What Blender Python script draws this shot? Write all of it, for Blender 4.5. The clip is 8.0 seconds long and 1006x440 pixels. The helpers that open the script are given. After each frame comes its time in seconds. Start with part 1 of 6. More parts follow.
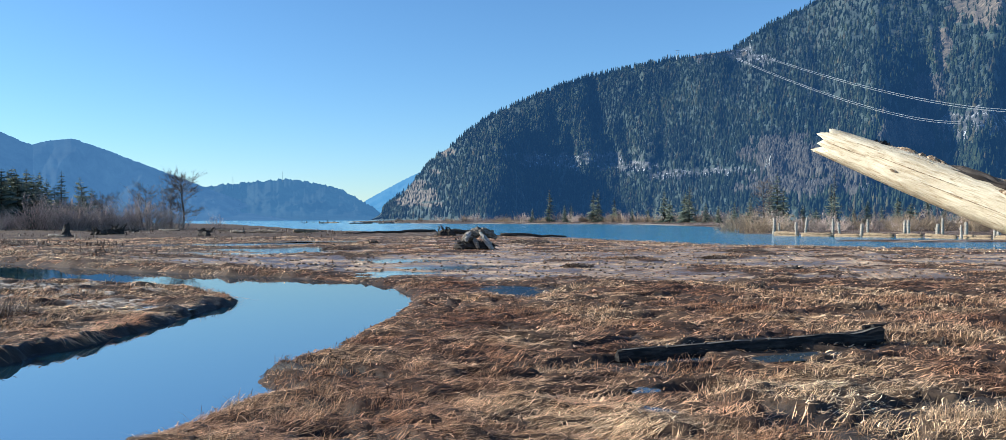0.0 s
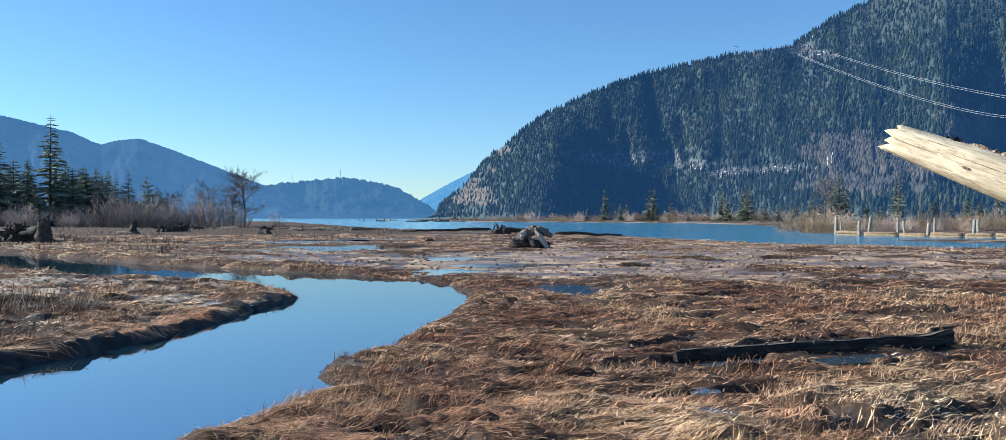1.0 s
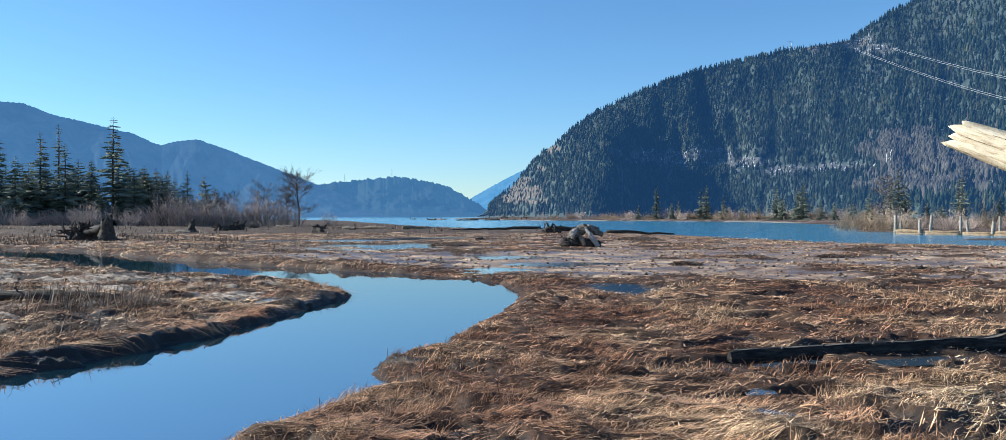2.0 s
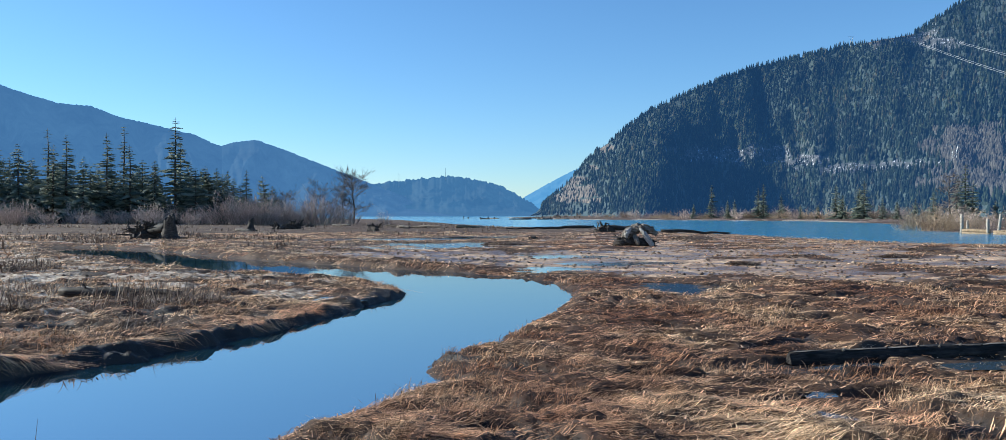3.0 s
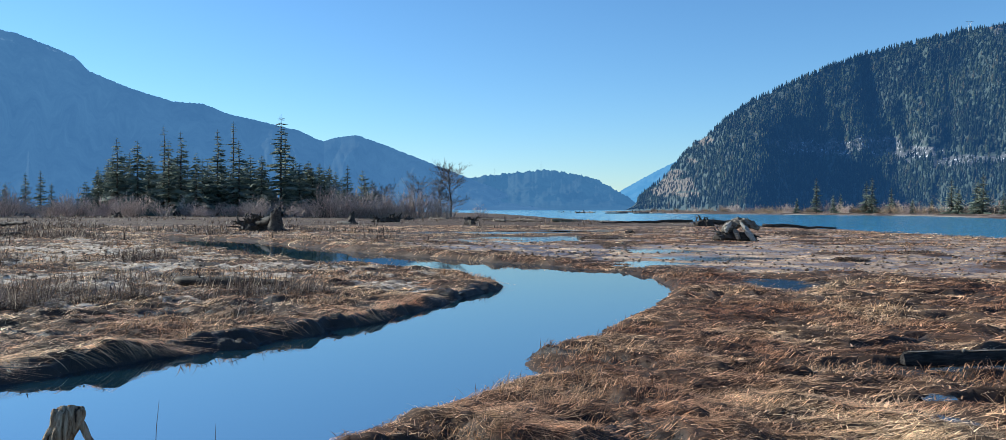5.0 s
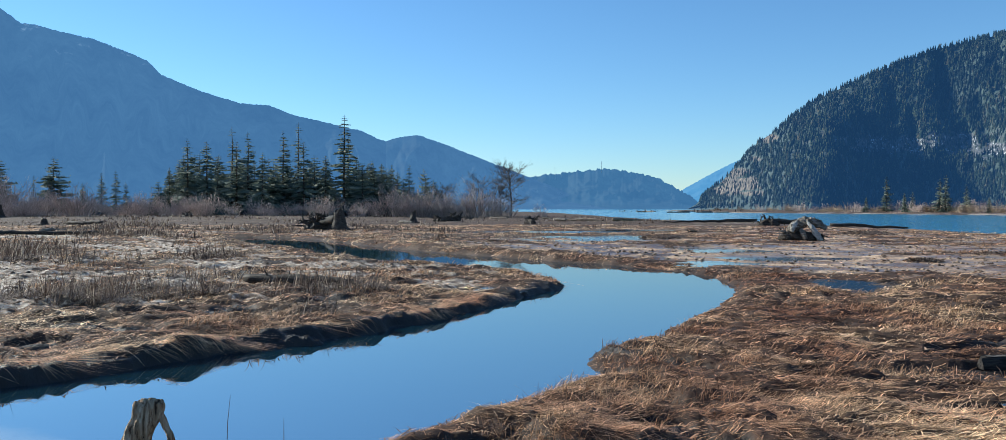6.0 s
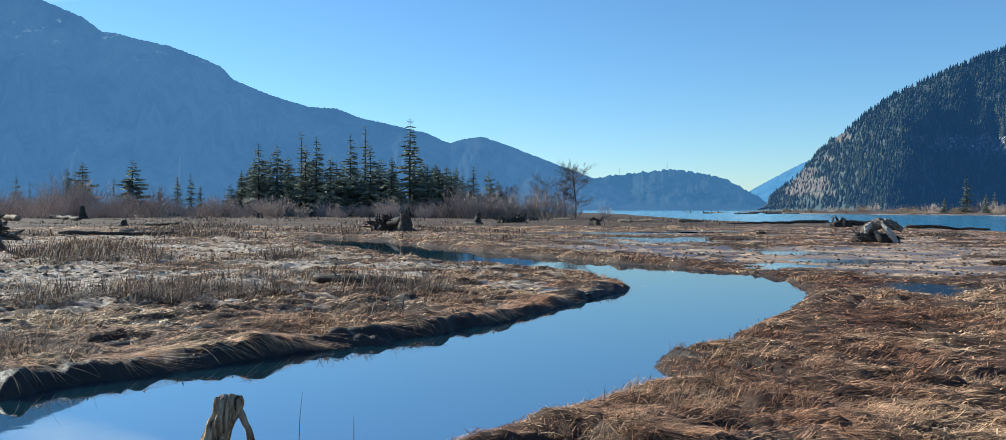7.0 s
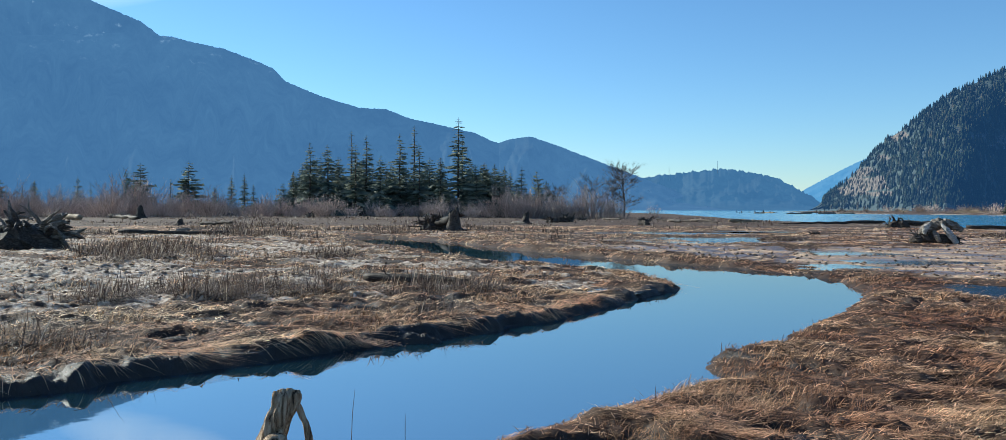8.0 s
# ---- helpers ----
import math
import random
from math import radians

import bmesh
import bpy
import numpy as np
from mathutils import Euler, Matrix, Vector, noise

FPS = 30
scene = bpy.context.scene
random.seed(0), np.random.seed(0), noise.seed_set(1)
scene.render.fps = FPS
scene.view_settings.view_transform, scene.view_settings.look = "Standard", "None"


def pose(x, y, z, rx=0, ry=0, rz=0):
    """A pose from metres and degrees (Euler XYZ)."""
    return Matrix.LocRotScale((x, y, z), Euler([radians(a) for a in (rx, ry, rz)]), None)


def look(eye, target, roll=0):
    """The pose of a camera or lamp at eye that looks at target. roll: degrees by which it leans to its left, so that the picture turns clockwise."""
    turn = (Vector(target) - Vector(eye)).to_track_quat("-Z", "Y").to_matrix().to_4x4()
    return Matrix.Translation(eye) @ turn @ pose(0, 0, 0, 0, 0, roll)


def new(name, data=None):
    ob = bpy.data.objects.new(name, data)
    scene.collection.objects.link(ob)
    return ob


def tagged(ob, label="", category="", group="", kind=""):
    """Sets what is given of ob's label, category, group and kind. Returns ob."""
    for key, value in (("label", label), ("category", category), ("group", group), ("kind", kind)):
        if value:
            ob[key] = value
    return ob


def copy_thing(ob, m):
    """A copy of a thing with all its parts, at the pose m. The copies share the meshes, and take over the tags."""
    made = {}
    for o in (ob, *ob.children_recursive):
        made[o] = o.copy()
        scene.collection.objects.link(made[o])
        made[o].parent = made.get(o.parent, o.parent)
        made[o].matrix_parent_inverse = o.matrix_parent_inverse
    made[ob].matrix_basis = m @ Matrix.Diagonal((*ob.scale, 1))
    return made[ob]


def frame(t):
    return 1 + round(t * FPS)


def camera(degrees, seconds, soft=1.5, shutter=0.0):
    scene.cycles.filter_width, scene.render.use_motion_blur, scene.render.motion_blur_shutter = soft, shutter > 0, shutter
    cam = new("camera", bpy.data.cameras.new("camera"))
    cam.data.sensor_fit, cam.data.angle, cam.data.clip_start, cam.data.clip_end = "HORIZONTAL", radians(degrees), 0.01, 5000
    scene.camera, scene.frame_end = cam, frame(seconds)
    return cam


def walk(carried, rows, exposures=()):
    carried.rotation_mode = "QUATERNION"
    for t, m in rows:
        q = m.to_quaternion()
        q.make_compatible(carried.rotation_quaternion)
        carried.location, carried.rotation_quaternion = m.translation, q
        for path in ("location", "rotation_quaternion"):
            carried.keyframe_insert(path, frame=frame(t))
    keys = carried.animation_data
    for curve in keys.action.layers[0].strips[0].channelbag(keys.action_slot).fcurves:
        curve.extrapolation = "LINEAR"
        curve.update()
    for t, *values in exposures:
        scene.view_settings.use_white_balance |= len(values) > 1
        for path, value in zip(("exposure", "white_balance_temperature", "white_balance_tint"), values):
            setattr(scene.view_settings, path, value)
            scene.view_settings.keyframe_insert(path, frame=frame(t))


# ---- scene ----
cam = camera(61.16, 8.0, soft=0.75)
# seconds, place in metres, yaw, pitch and roll in degrees
ROWS = [
    (0.0, 0.000, -0.000, 1.600, 0.00, -0.02, 0.08),
    (0.5, -0.012, 0.011, 1.599, 1.79, -0.09, 0.05),
    (1.0, -0.023, 0.005, 1.599, 3.69, -0.13, -0.04),
    (1.5, -0.032, -0.006, 1.599, 5.39, -0.18, -0.02),
    (3.0, -0.052, 0.006, 1.597, 10.63, -0.28, 0.00),
    (3.5, -0.062, 0.011, 1.595, 12.50, -0.33, -0.02),
    (4.0, -0.074, 0.014, 1.592, 14.17, -0.44, 0.01),
    (4.5, -0.083, 0.013, 1.587, 15.59, -0.59, -0.07),
    (6.0, -0.112, 0.002, 1.587, 21.09, -0.77, -0.11),
    (6.5, -0.121, -0.006, 1.588, 23.73, -0.73, -0.06),
    (7.0, -0.128, -0.012, 1.587, 25.40, -0.69, -0.07),
    (7.5, -0.136, -0.021, 1.583, 26.77, -0.68, -0.11),
    (8.0, -0.139, -0.029, 1.582, 28.63, -0.71, -0.11),
]
walk(cam, [(t, pose(x, y, z, 90 + pitch, roll, yaw)) for t, x, y, z, yaw, pitch, roll in ROWS], exposures=[(0.0, 0.75, 5820, 3), (4.0, 0.67, 5740, 2), (8.0, 0.64, 5860, 0)])

# ---- world and light ----
SUN_AZ, SUN_EL = 84.0, 24.0  # degrees to the left of the first view, and above the horizon
world = bpy.data.worlds.new("sky")
scene.world = world
world.use_nodes = True
wn = world.node_tree.nodes
sky = wn.new("ShaderNodeTexSky")
sky.sky_type = "NISHITA"
sky.sun_disc = False
sky.sun_elevation = radians(SUN_EL)
sky.sun_rotation = radians(-SUN_AZ)
sky.air_density, sky.dust_density, sky.ozone_density = 1.0, 0.0, 5.8
# one thin wisp of cirrus above the western ridge
ca, ce = radians(50.5), radians(14.5)
mid = Vector((-math.sin(ca) * math.cos(ce), math.cos(ca) * math.cos(ce), math.sin(ce)))
flat_way = Vector((math.cos(ca), math.sin(ca), 0.0))
rise_way = flat_way.cross(mid)
along, across = flat_way * 0.94 + rise_way * 0.34, rise_way * 0.94 - flat_way * 0.34


def world_math(kind, a, b, node="ShaderNodeMath"):
    n = wn.new(node)
    n.operation = kind
    for sock, v in zip(n.inputs, (a, b)):
        if isinstance(v, (int, float)) or isinstance(v, Vector):
            sock.default_value = v
        else:
            world.node_tree.links.new(v, sock)
    return n.outputs["Value"]


view_way = wn.new("ShaderNodeTexCoord").outputs["Generated"]
streak = wn.new("ShaderNodeTexNoise")
streak.inputs["Scale"].default_value, streak.inputs["Detail"].default_value, streak.inputs["Distortion"].default_value = 9.0, 6.0, 1.2
world.node_tree.links.new(view_way, streak.inputs["Vector"])
pa = world_math("MULTIPLY", world_math("DOT_PRODUCT", view_way, along, "ShaderNodeVectorMath"), 9.0)
pb = world_math("MULTIPLY", world_math("DOT_PRODUCT", view_way, across, "ShaderNodeVectorMath"), 34.0)
front = world_math("GREATER_THAN", world_math("DOT_PRODUCT", view_way, mid, "ShaderNodeVectorMath"), 0.5)
away = world_math("ADD", world_math("MULTIPLY", pa, pa), world_math("MULTIPLY", pb, pb))
thick = world_math("MULTIPLY", world_math("MAXIMUM", world_math("SUBTRACT", 1.0, away), 0.0), front)
thick = world_math("MULTIPLY", thick, world_math("MULTIPLY", streak.outputs["Fac"], 0.75))
wisp = wn.new("ShaderNodeMix")
wisp.data_type = "RGBA"
wisp.inputs["B"].default_value = (7.5, 8.2, 9.0, 1)
world.node_tree.links.new(thick, wisp.inputs["Factor"])
world.node_tree.links.new(sky.outputs[0], wisp.inputs["A"])
world.node_tree.links.new(wisp.outputs["Result"], wn["Background"].inputs[0])
wn["Background"].inputs[1].default_value = 0.095
sun = new("sun", bpy.data.lights.new("sun", "SUN"))
sun.data.energy, sun.data.angle, sun.data.color = 5.0, radians(0.55), (1.0, 0.90, 0.76)
sa, se = radians(SUN_AZ), radians(SUN_EL)
sun.matrix_world = look((-math.sin(sa) * math.cos(se) * 50, math.cos(sa) * math.cos(se) * 50, math.sin(se) * 50), (0, 0, 0))

# ---- numeric noise ----


def lattice(ix, iy, seed):
    n = (ix.astype(np.int64) * 374761393 + iy.astype(np.int64) * 668265263 + seed * 974711) & 0x7FFFFFFF
    n = ((n ^ (n >> 13)) * 1274126177) & 0x7FFFFFFF
    return ((n ^ (n >> 16)) & 0xFFFF) / 65535.0


def vnoise(x, y, seed=0):
    x, y = np.asarray(x, float), np.asarray(y, float)
    x0, y0 = np.floor(x), np.floor(y)
    fx, fy = x - x0, y - y0
    fx, fy = fx * fx * (3 - 2 * fx), fy * fy * (3 - 2 * fy)
    a, b = lattice(x0, y0, seed), lattice(x0 + 1, y0, seed)
    c, d = lattice(x0, y0 + 1, seed), lattice(x0 + 1, y0 + 1, seed)
    return (a + (b - a) * fx) * (1 - fy) + (c + (d - c) * fx) * fy - 0.5


def fbm(x, y, octaves=4, seed=0):
    total, amp, f = 0.0, 1.0, 1.0
    for k in range(octaves):
        total = total + amp * vnoise(x * f + 17.3 * k, y * f - 9.1 * k, seed + k)
        amp, f = amp * 0.5, f * 2.03
    return total


def smooth(a, b, x):
    u = np.clip((np.asarray(x, float) - a) / (b - a), 0, 1)
    return u * u * (3 - 2 * u)


def spline(points, steps=8):
    """A smooth curve through the points (Catmull-Rom)."""
    p = np.array([points[0], *points, points[-1]], float)
    u = np.linspace(0, 1, steps, endpoint=False)[:, None]
    out = []
    for a, b, c, d in zip(p, p[1:], p[2:], p[3:]):
        out.append(0.5 * (2 * b + (c - a) * u + (2 * a - 5 * b + 4 * c - d) * u**2 + (3 * b - a - 3 * c + d) * u**3))
    return np.vstack([*out, p[-1:]])


def signed(x, y, poly):
    """Distance to the outline of a closed polygon, below zero inside."""
    best = np.full(x.shape, 1e18)
    inside = np.zeros(x.shape, bool)
    for (ax, ay), (bx, by) in zip(poly, np.roll(poly, -1, axis=0)):
        dx, dy = bx - ax, by - ay
        k = np.clip(((x - ax) * dx + (y - ay) * dy) / (dx * dx + dy * dy + 1e-12), 0, 1)
        best = np.minimum(best, (x - ax - k * dx) ** 2 + (y - ay - k * dy) ** 2)
        if abs(dy) > 1e-12:
            inside ^= ((ay > y) != (by > y)) & (x < (y - ay) * dx / dy + ax)
    return np.where(inside, -1, 1) * np.sqrt(best)


# ---- node materials ----


def material(name, rough=0.8, metal=0.0):
    m = bpy.data.materials.new(name)
    m.use_nodes = True
    b = m.node_tree.nodes["Principled BSDF"]
    b.inputs["Roughness"].default_value, b.inputs["Metallic"].default_value = rough, metal
    return m, m.node_tree, b


def coords(nt, scale=(1, 1, 1), turn=0.0, world_space=True):
    n = nt.nodes
    if world_space:
        c = n.new("ShaderNodeNewGeometry").outputs["Position"]
    else:
        c = n.new("ShaderNodeTexCoord").outputs["Object"]
    mp = n.new("ShaderNodeMapping")
    mp.inputs["Scale"].default_value = scale
    mp.inputs["Rotation"].default_value = (0, 0, radians(turn))
    nt.links.new(c, mp.inputs["Vector"])
    return mp.outputs[0]


def noise_tex(nt, vec, scale, detail=4.0, rough=0.55, distort=0.0):
    t = nt.nodes.new("ShaderNodeTexNoise")
    t.inputs["Scale"].default_value, t.inputs["Detail"].default_value = scale, detail
    t.inputs["Roughness"].default_value, t.inputs["Distortion"].default_value = rough, distort
    nt.links.new(vec, t.inputs["Vector"])
    return t.outputs["Fac"]


def ramp(nt, fac, stops):
    r = nt.nodes.new("ShaderNodeValToRGB")
    e = r.color_ramp.elements
    while len(e) < len(stops):
        e.new(0.5)
    for k, (at, c) in enumerate(stops):
        e[k].position, e[k].color = at, (*c, 1.0)
    nt.links.new(fac, r.inputs[0])
    return r.outputs[0]


def mix(nt, fac, a, b, mode="MIX"):
    m = nt.nodes.new("ShaderNodeMix")
    m.data_type, m.blend_type = "RGBA", mode
    for sock, v in ((m.inputs["Factor"], fac), (m.inputs["A"], a), (m.inputs["B"], b)):
        if isinstance(v, (int, float)):
            sock.default_value = v
        elif isinstance(v, tuple):
            sock.default_value = (*v, 1.0)
        else:
            nt.links.new(v, sock)
    return m.outputs["Result"]


def arith(nt, op, a, b=0.0):
    m = nt.nodes.new("ShaderNodeMath")
    m.operation = op
    for sock, v in zip(m.inputs, (a, b)):
        if isinstance(v, (int, float)):
            sock.default_value = v
        else:
            nt.links.new(v, sock)
    return m.outputs[0]


def attribute(nt, name):
    a = nt.nodes.new("ShaderNodeAttribute")
    a.attribute_name = name
    return a.outputs["Fac"]


def relief(nt, bsdf, height, strength, distance):
    b = nt.nodes.new("ShaderNodeBump")
    b.inputs["Strength"].default_value, b.inputs["Distance"].default_value = strength, distance
    nt.links.new(height, b.inputs["Height"])
    nt.links.new(b.outputs[0], bsdf.inputs["Normal"])


def island(nt):
    return nt.nodes.new("ShaderNodeNewGeometry").outputs["Random Per Island"]


def object_random(nt):
    return nt.nodes.new("ShaderNodeObjectInfo").outputs["Random"]


def see_through(nt, bsdf, colour, share):
    """Thin dead blades and needles let part of the light through."""
    thin = nt.nodes.new("ShaderNodeBsdfTranslucent")
    nt.links.new(colour, thin.inputs["Color"])
    both = nt.nodes.new("ShaderNodeMixShader")
    both.inputs[0].default_value = share
    nt.links.new(bsdf.outputs[0], both.inputs[1])
    nt.links.new(thin.outputs[0], both.inputs[2])
    nt.links.new(both.outputs[0], nt.nodes["Material Output"].inputs["Surface"])


def marsh_colour(nt):
    """Matted dead sedge: straw, russet and dark stems in patches a metre or so wide."""
    wide = noise_tex(nt, coords(nt, (1, 1, 1)), 0.42, 5, 0.6, 0.4)
    # drier, paler growth on the higher ground to the right, redder wet growth by the channel
    at = nt.nodes.new("ShaderNodeSeparateXYZ")
    nt.links.new(nt.nodes.new("ShaderNodeNewGeometry").outputs["Position"], at.inputs[0])

    def ease(value, a, b):
        m = nt.nodes.new("ShaderNodeMapRange")
        m.interpolation_type = "SMOOTHSTEP"
        m.inputs["From Min"].default_value, m.inputs["From Max"].default_value = a, b
        nt.links.new(value, m.inputs["Value"])
        return m.outputs[0]

    pale = arith(nt, "MULTIPLY", ease(at.outputs[0], -0.6, 2.4), ease(at.outputs[1], 10.5, 7.0))
    red = arith(nt, "SUBTRACT", ease(at.outputs[0], 0.8, -0.8), arith(nt, "MULTIPLY", ease(at.outputs[0], -4.5, -7.0), 1.5))
    wide = arith(nt, "ADD", wide, arith(nt, "SUBTRACT", arith(nt, "MULTIPLY", pale, 0.075), arith(nt, "MULTIPLY", red, 0.06)))
    fine = noise_tex(nt, coords(nt, (1.0, 2.6, 1.0), 35), 4.5, 6, 0.65, 0.8)
    base = ramp(nt, wide, [(0.30, (0.265, 0.134, 0.078)), (0.47, (0.40, 0.246, 0.156)), (0.58, (0.585, 0.425, 0.28)), (0.72, (0.72, 0.585, 0.41))])
    tone = ramp(nt, fine, [(0.30, (0.30, 0.26, 0.22)), (0.50, (0.95, 0.92, 0.88)), (0.72, (1.45, 1.4, 1.3))])
    return mix(nt, 1.0, base, tone, "MULTIPLY"), fine


def make_materials():
    out = {}
    # ground: sedge mat, wet mud flat and silt, by the zone values that the terrain carries
    m, nt, b = material("marsh_ground", 0.9)
    grass, fine = marsh_colour(nt)
    mudn = noise_tex(nt, coords(nt), 0.9, 7, 0.65, 0.3)
    mud = ramp(nt, mudn, [(0.30, (0.17, 0.115, 0.085)), (0.5, (0.48, 0.345, 0.245)), (0.70, (0.70, 0.545, 0.39))])
    gravel = noise_tex(nt, coords(nt), 14.0, 3, 0.7)
    mud = mix(nt, 0.55, mud, ramp(nt, gravel, [(0.3, (0.45, 0.43, 0.42)), (0.7, (1.5, 1.45, 1.4))]), "MULTIPLY")
    zone = arith(nt, "ADD", attribute(nt, "mud"), arith(nt, "MULTIPLY", arith(nt, "SUBTRACT", mudn, 0.5), 1.1))
    zfac = ramp(nt, zone, [(0.40, (0, 0, 0)), (0.60, (1, 1, 1))])
    # dark humus under the mat, shade between the blades put into its colour
    shaded_thatch = mix(nt, 1.0, grass, (0.16, 0.13, 0.115), "MULTIPLY")
    damp = ramp(nt, noise_tex(nt, coords(nt, (0.22, 0.75, 1)), 1.1, 6, 0.62, 0.5), [(0.46, (1, 1, 1)), (0.56, (0, 0, 0))])
    crumb = noise_tex(nt, coords(nt, (1, 1.5, 1)), 5.5, 5, 0.75)
    mud = mix(nt, 0.8, mud, ramp(nt, crumb, [(0.36, (0.35, 0.33, 0.32)), (0.50, (1.0, 0.97, 0.94)), (0.64, (1.7, 1.6, 1.45))]), "MULTIPLY")
    mud = mix(nt, arith(nt, "MULTIPLY", damp, 0.75), mud, (0.075, 0.058, 0.060))
    col = mix(nt, zfac, shaded_thatch, mud)
    silt = ramp(nt, noise_tex(nt, coords(nt, (1, 1.7, 1), -45), 5.0, 7, 0.72), [(0.36, (0.065, 0.045, 0.034)), (0.47, (0.29, 0.21, 0.147)), (0.60, (0.68, 0.585, 0.475))])
    dry = arith(nt, "ADD", attribute(nt, "silt"), arith(nt, "MULTIPLY", arith(nt, "SUBTRACT", noise_tex(nt, coords(nt, (1, 1.6, 1)), 2.6, 6, 0.7), 0.5), 2.0))
    col = mix(nt, ramp(nt, dry, [(0.44, (0, 0, 0)), (0.58, (1, 1, 1))]), col, silt)
    # dark bank mud; shade of the face and hollows is painted in too
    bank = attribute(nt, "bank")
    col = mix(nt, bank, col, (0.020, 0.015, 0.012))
    nt.links.new(col, b.inputs["Base Color"])
    wet = mix(nt, damp, (0.9, 0.9, 0.9), (0.30, 0.30, 0.30))
    gloss = mix(nt, zfac, (0.92, 0.92, 0.92), wet)
    nt.links.new(mix(nt, bank, gloss, (0.62, 0.62, 0.62)), b.inputs["Roughness"])
    relief(nt, b, mix(nt, zfac, fine, mix(nt, damp, crumb, mix(nt, 0.5, gravel, (0.5, 0.5, 0.5)))), 0.9, 0.06)
    out["ground"] = m
    m, nt, b = material("mud_clods", 0.9)
    nt.links.new(ramp(nt, island(nt), [(0.0, (0.06, 0.040, 0.030)), (0.6, (0.22, 0.152, 0.102)), (1.0, (0.42, 0.32, 0.225))]), b.inputs["Base Color"])
    out["clods"] = m
    # loose strands
    m, nt, b = material("dead_sedge", 0.75)
    grass, fine = marsh_colour(nt)
    lock = ramp(nt, attribute(nt, "tone"), [(0.0, (0.16, 0.12, 0.10)), (0.30, (0.62, 0.55, 0.50)), (0.65, (1.30, 1.27, 1.23)), (1.0, (2.2, 2.2, 2.15))])
    grass = mix(nt, 1.0, grass, lock, "MULTIPLY")
    rnd = ramp(nt, island(nt), [(0.0, (0.45, 0.40, 0.36)), (0.5, (1.0, 1.0, 1.0)), (1.0, (1.55, 1.52, 1.48))])
    c = mix(nt, 1.0, grass, rnd, "MULTIPLY")
    nt.links.new(c, b.inputs["Base Color"])
    see_through(nt, b, c, 0.15)
    b.inputs["Specular IOR Level"].default_value = 0.25
    out["sedge"] = m
    m, nt, b = material("dead_reed", 0.7)
    c = ramp(nt, island(nt), [(0.0, (0.045, 0.032, 0.027)), (0.7, (0.15, 0.106, 0.083)), (0.9, (0.34, 0.26, 0.195)), (1.0, (0.66, 0.55, 0.42))])
    nt.links.new(c, b.inputs["Base Color"])
    see_through(nt, b, c, 0.25)
    b.inputs["Specular IOR Level"].default_value = 0.2
    out["reed"] = m
    # water
    m, nt, b = material("still_water", 0.02)
    b.inputs["Base Color"].default_value = (0.008, 0.032, 0.050, 1)
    b.inputs["IOR"].default_value = 3.3
    b.inputs["Specular IOR Level"].default_value = 1.0
    relief(nt, b, noise_tex(nt, coords(nt, (1, 1, 1)), 2.2, 3, 0.5), 0.012, 0.05)
    out["water"] = m
    m, nt, b = material("pool_water", 0.05)
    b.inputs["Base Color"].default_value = (0.05, 0.08, 0.11, 1)
    b.inputs["IOR"].default_value = 1.6
    relief(nt, b, noise_tex(nt, coords(nt, (1, 1, 1)), 6.0, 4, 0.6), 0.06, 0.06)
    out["pool"] = m
    m, nt, b = material("inlet_water", 0.12)
    nt.links.new(ramp(nt, noise_tex(nt, coords(nt, (0.02, 0.05, 1)), 1.0, 4), [(0.3, (0.05, 0.24, 0.40)), (0.7, (0.08, 0.30, 0.48))]), b.inputs["Base Color"])
    b.inputs["IOR"].default_value = 1.33
    relief(nt, b, noise_tex(nt, coords(nt, (0.6, 1.0, 1)), 1.2, 6, 0.6), 0.5, 0.2)
    out["inlet"] = m
    # weathered wood
    for name, dark, mid, light in (("bleached", (0.09, 0.08, 0.075), (0.28, 0.265, 0.245), (0.56, 0.54, 0.51)), ("driftwood", (0.30, 0.21, 0.12), (0.60, 0.50, 0.355), (0.76, 0.68, 0.53)), ("wet_log", (0.008, 0.007, 0.007), (0.018, 0.016, 0.016), (0.055, 0.047, 0.042)), ("grey_wood", (0.035, 0.028, 0.023), (0.13, 0.11, 0.09), (0.34, 0.30, 0.26)), ("dark_wood", (0.015, 0.012, 0.010), (0.045, 0.036, 0.03), (0.12, 0.10, 0.085)), ("snag", (0.03, 0.018, 0.011), (0.27, 0.18, 0.11), (0.55, 0.44, 0.32)), ("boom_wood", (0.10, 0.07, 0.045), (0.24, 0.175, 0.11), (0.40, 0.32, 0.22)), ("pile_wood", (0.12, 0.10, 0.08), (0.32, 0.28, 0.23), (0.5, 0.46, 0.40))):
        m, nt, b = material(name, 0.78)
        grain = noise_tex(nt, coords(nt, (30, 30, 4.5) if name == "snag" else (4.5, 42, 42) if name == "driftwood" else (2.2, 13, 13), 0, False), 1.6, 9, 0.66, 0.9)
        blot = noise_tex(nt, coords(nt, (1, 1, 1), 0, False), 2.6, 4, 0.6)
        c = ramp(nt, grain, [(0.37, dark), (0.47, mid), (0.62, light)] if name == "snag" else [(0.30, dark), (0.47, mid), (0.66, light)])
        c = mix(nt, 0.6, c, ramp(nt, blot, [(0.3, (0.55, 0.5, 0.45)), (0.6, (1.1, 1.08, 1.05))]), "MULTIPLY")
        nt.links.new(c, b.inputs["Base Color"])
        b.inputs["Specular IOR Level"].default_value = 0.2
        relief(nt, b, grain, 0.7, 0.02)
        out[name] = m
    # plants
    m, nt, b = material("conifer_needles", 0.7)
    c = ramp(nt, island(nt), [(0.0, (0.085, 0.108, 0.088)), (0.5, (0.175, 0.205, 0.16)), (1.0, (0.30, 0.32, 0.25))])
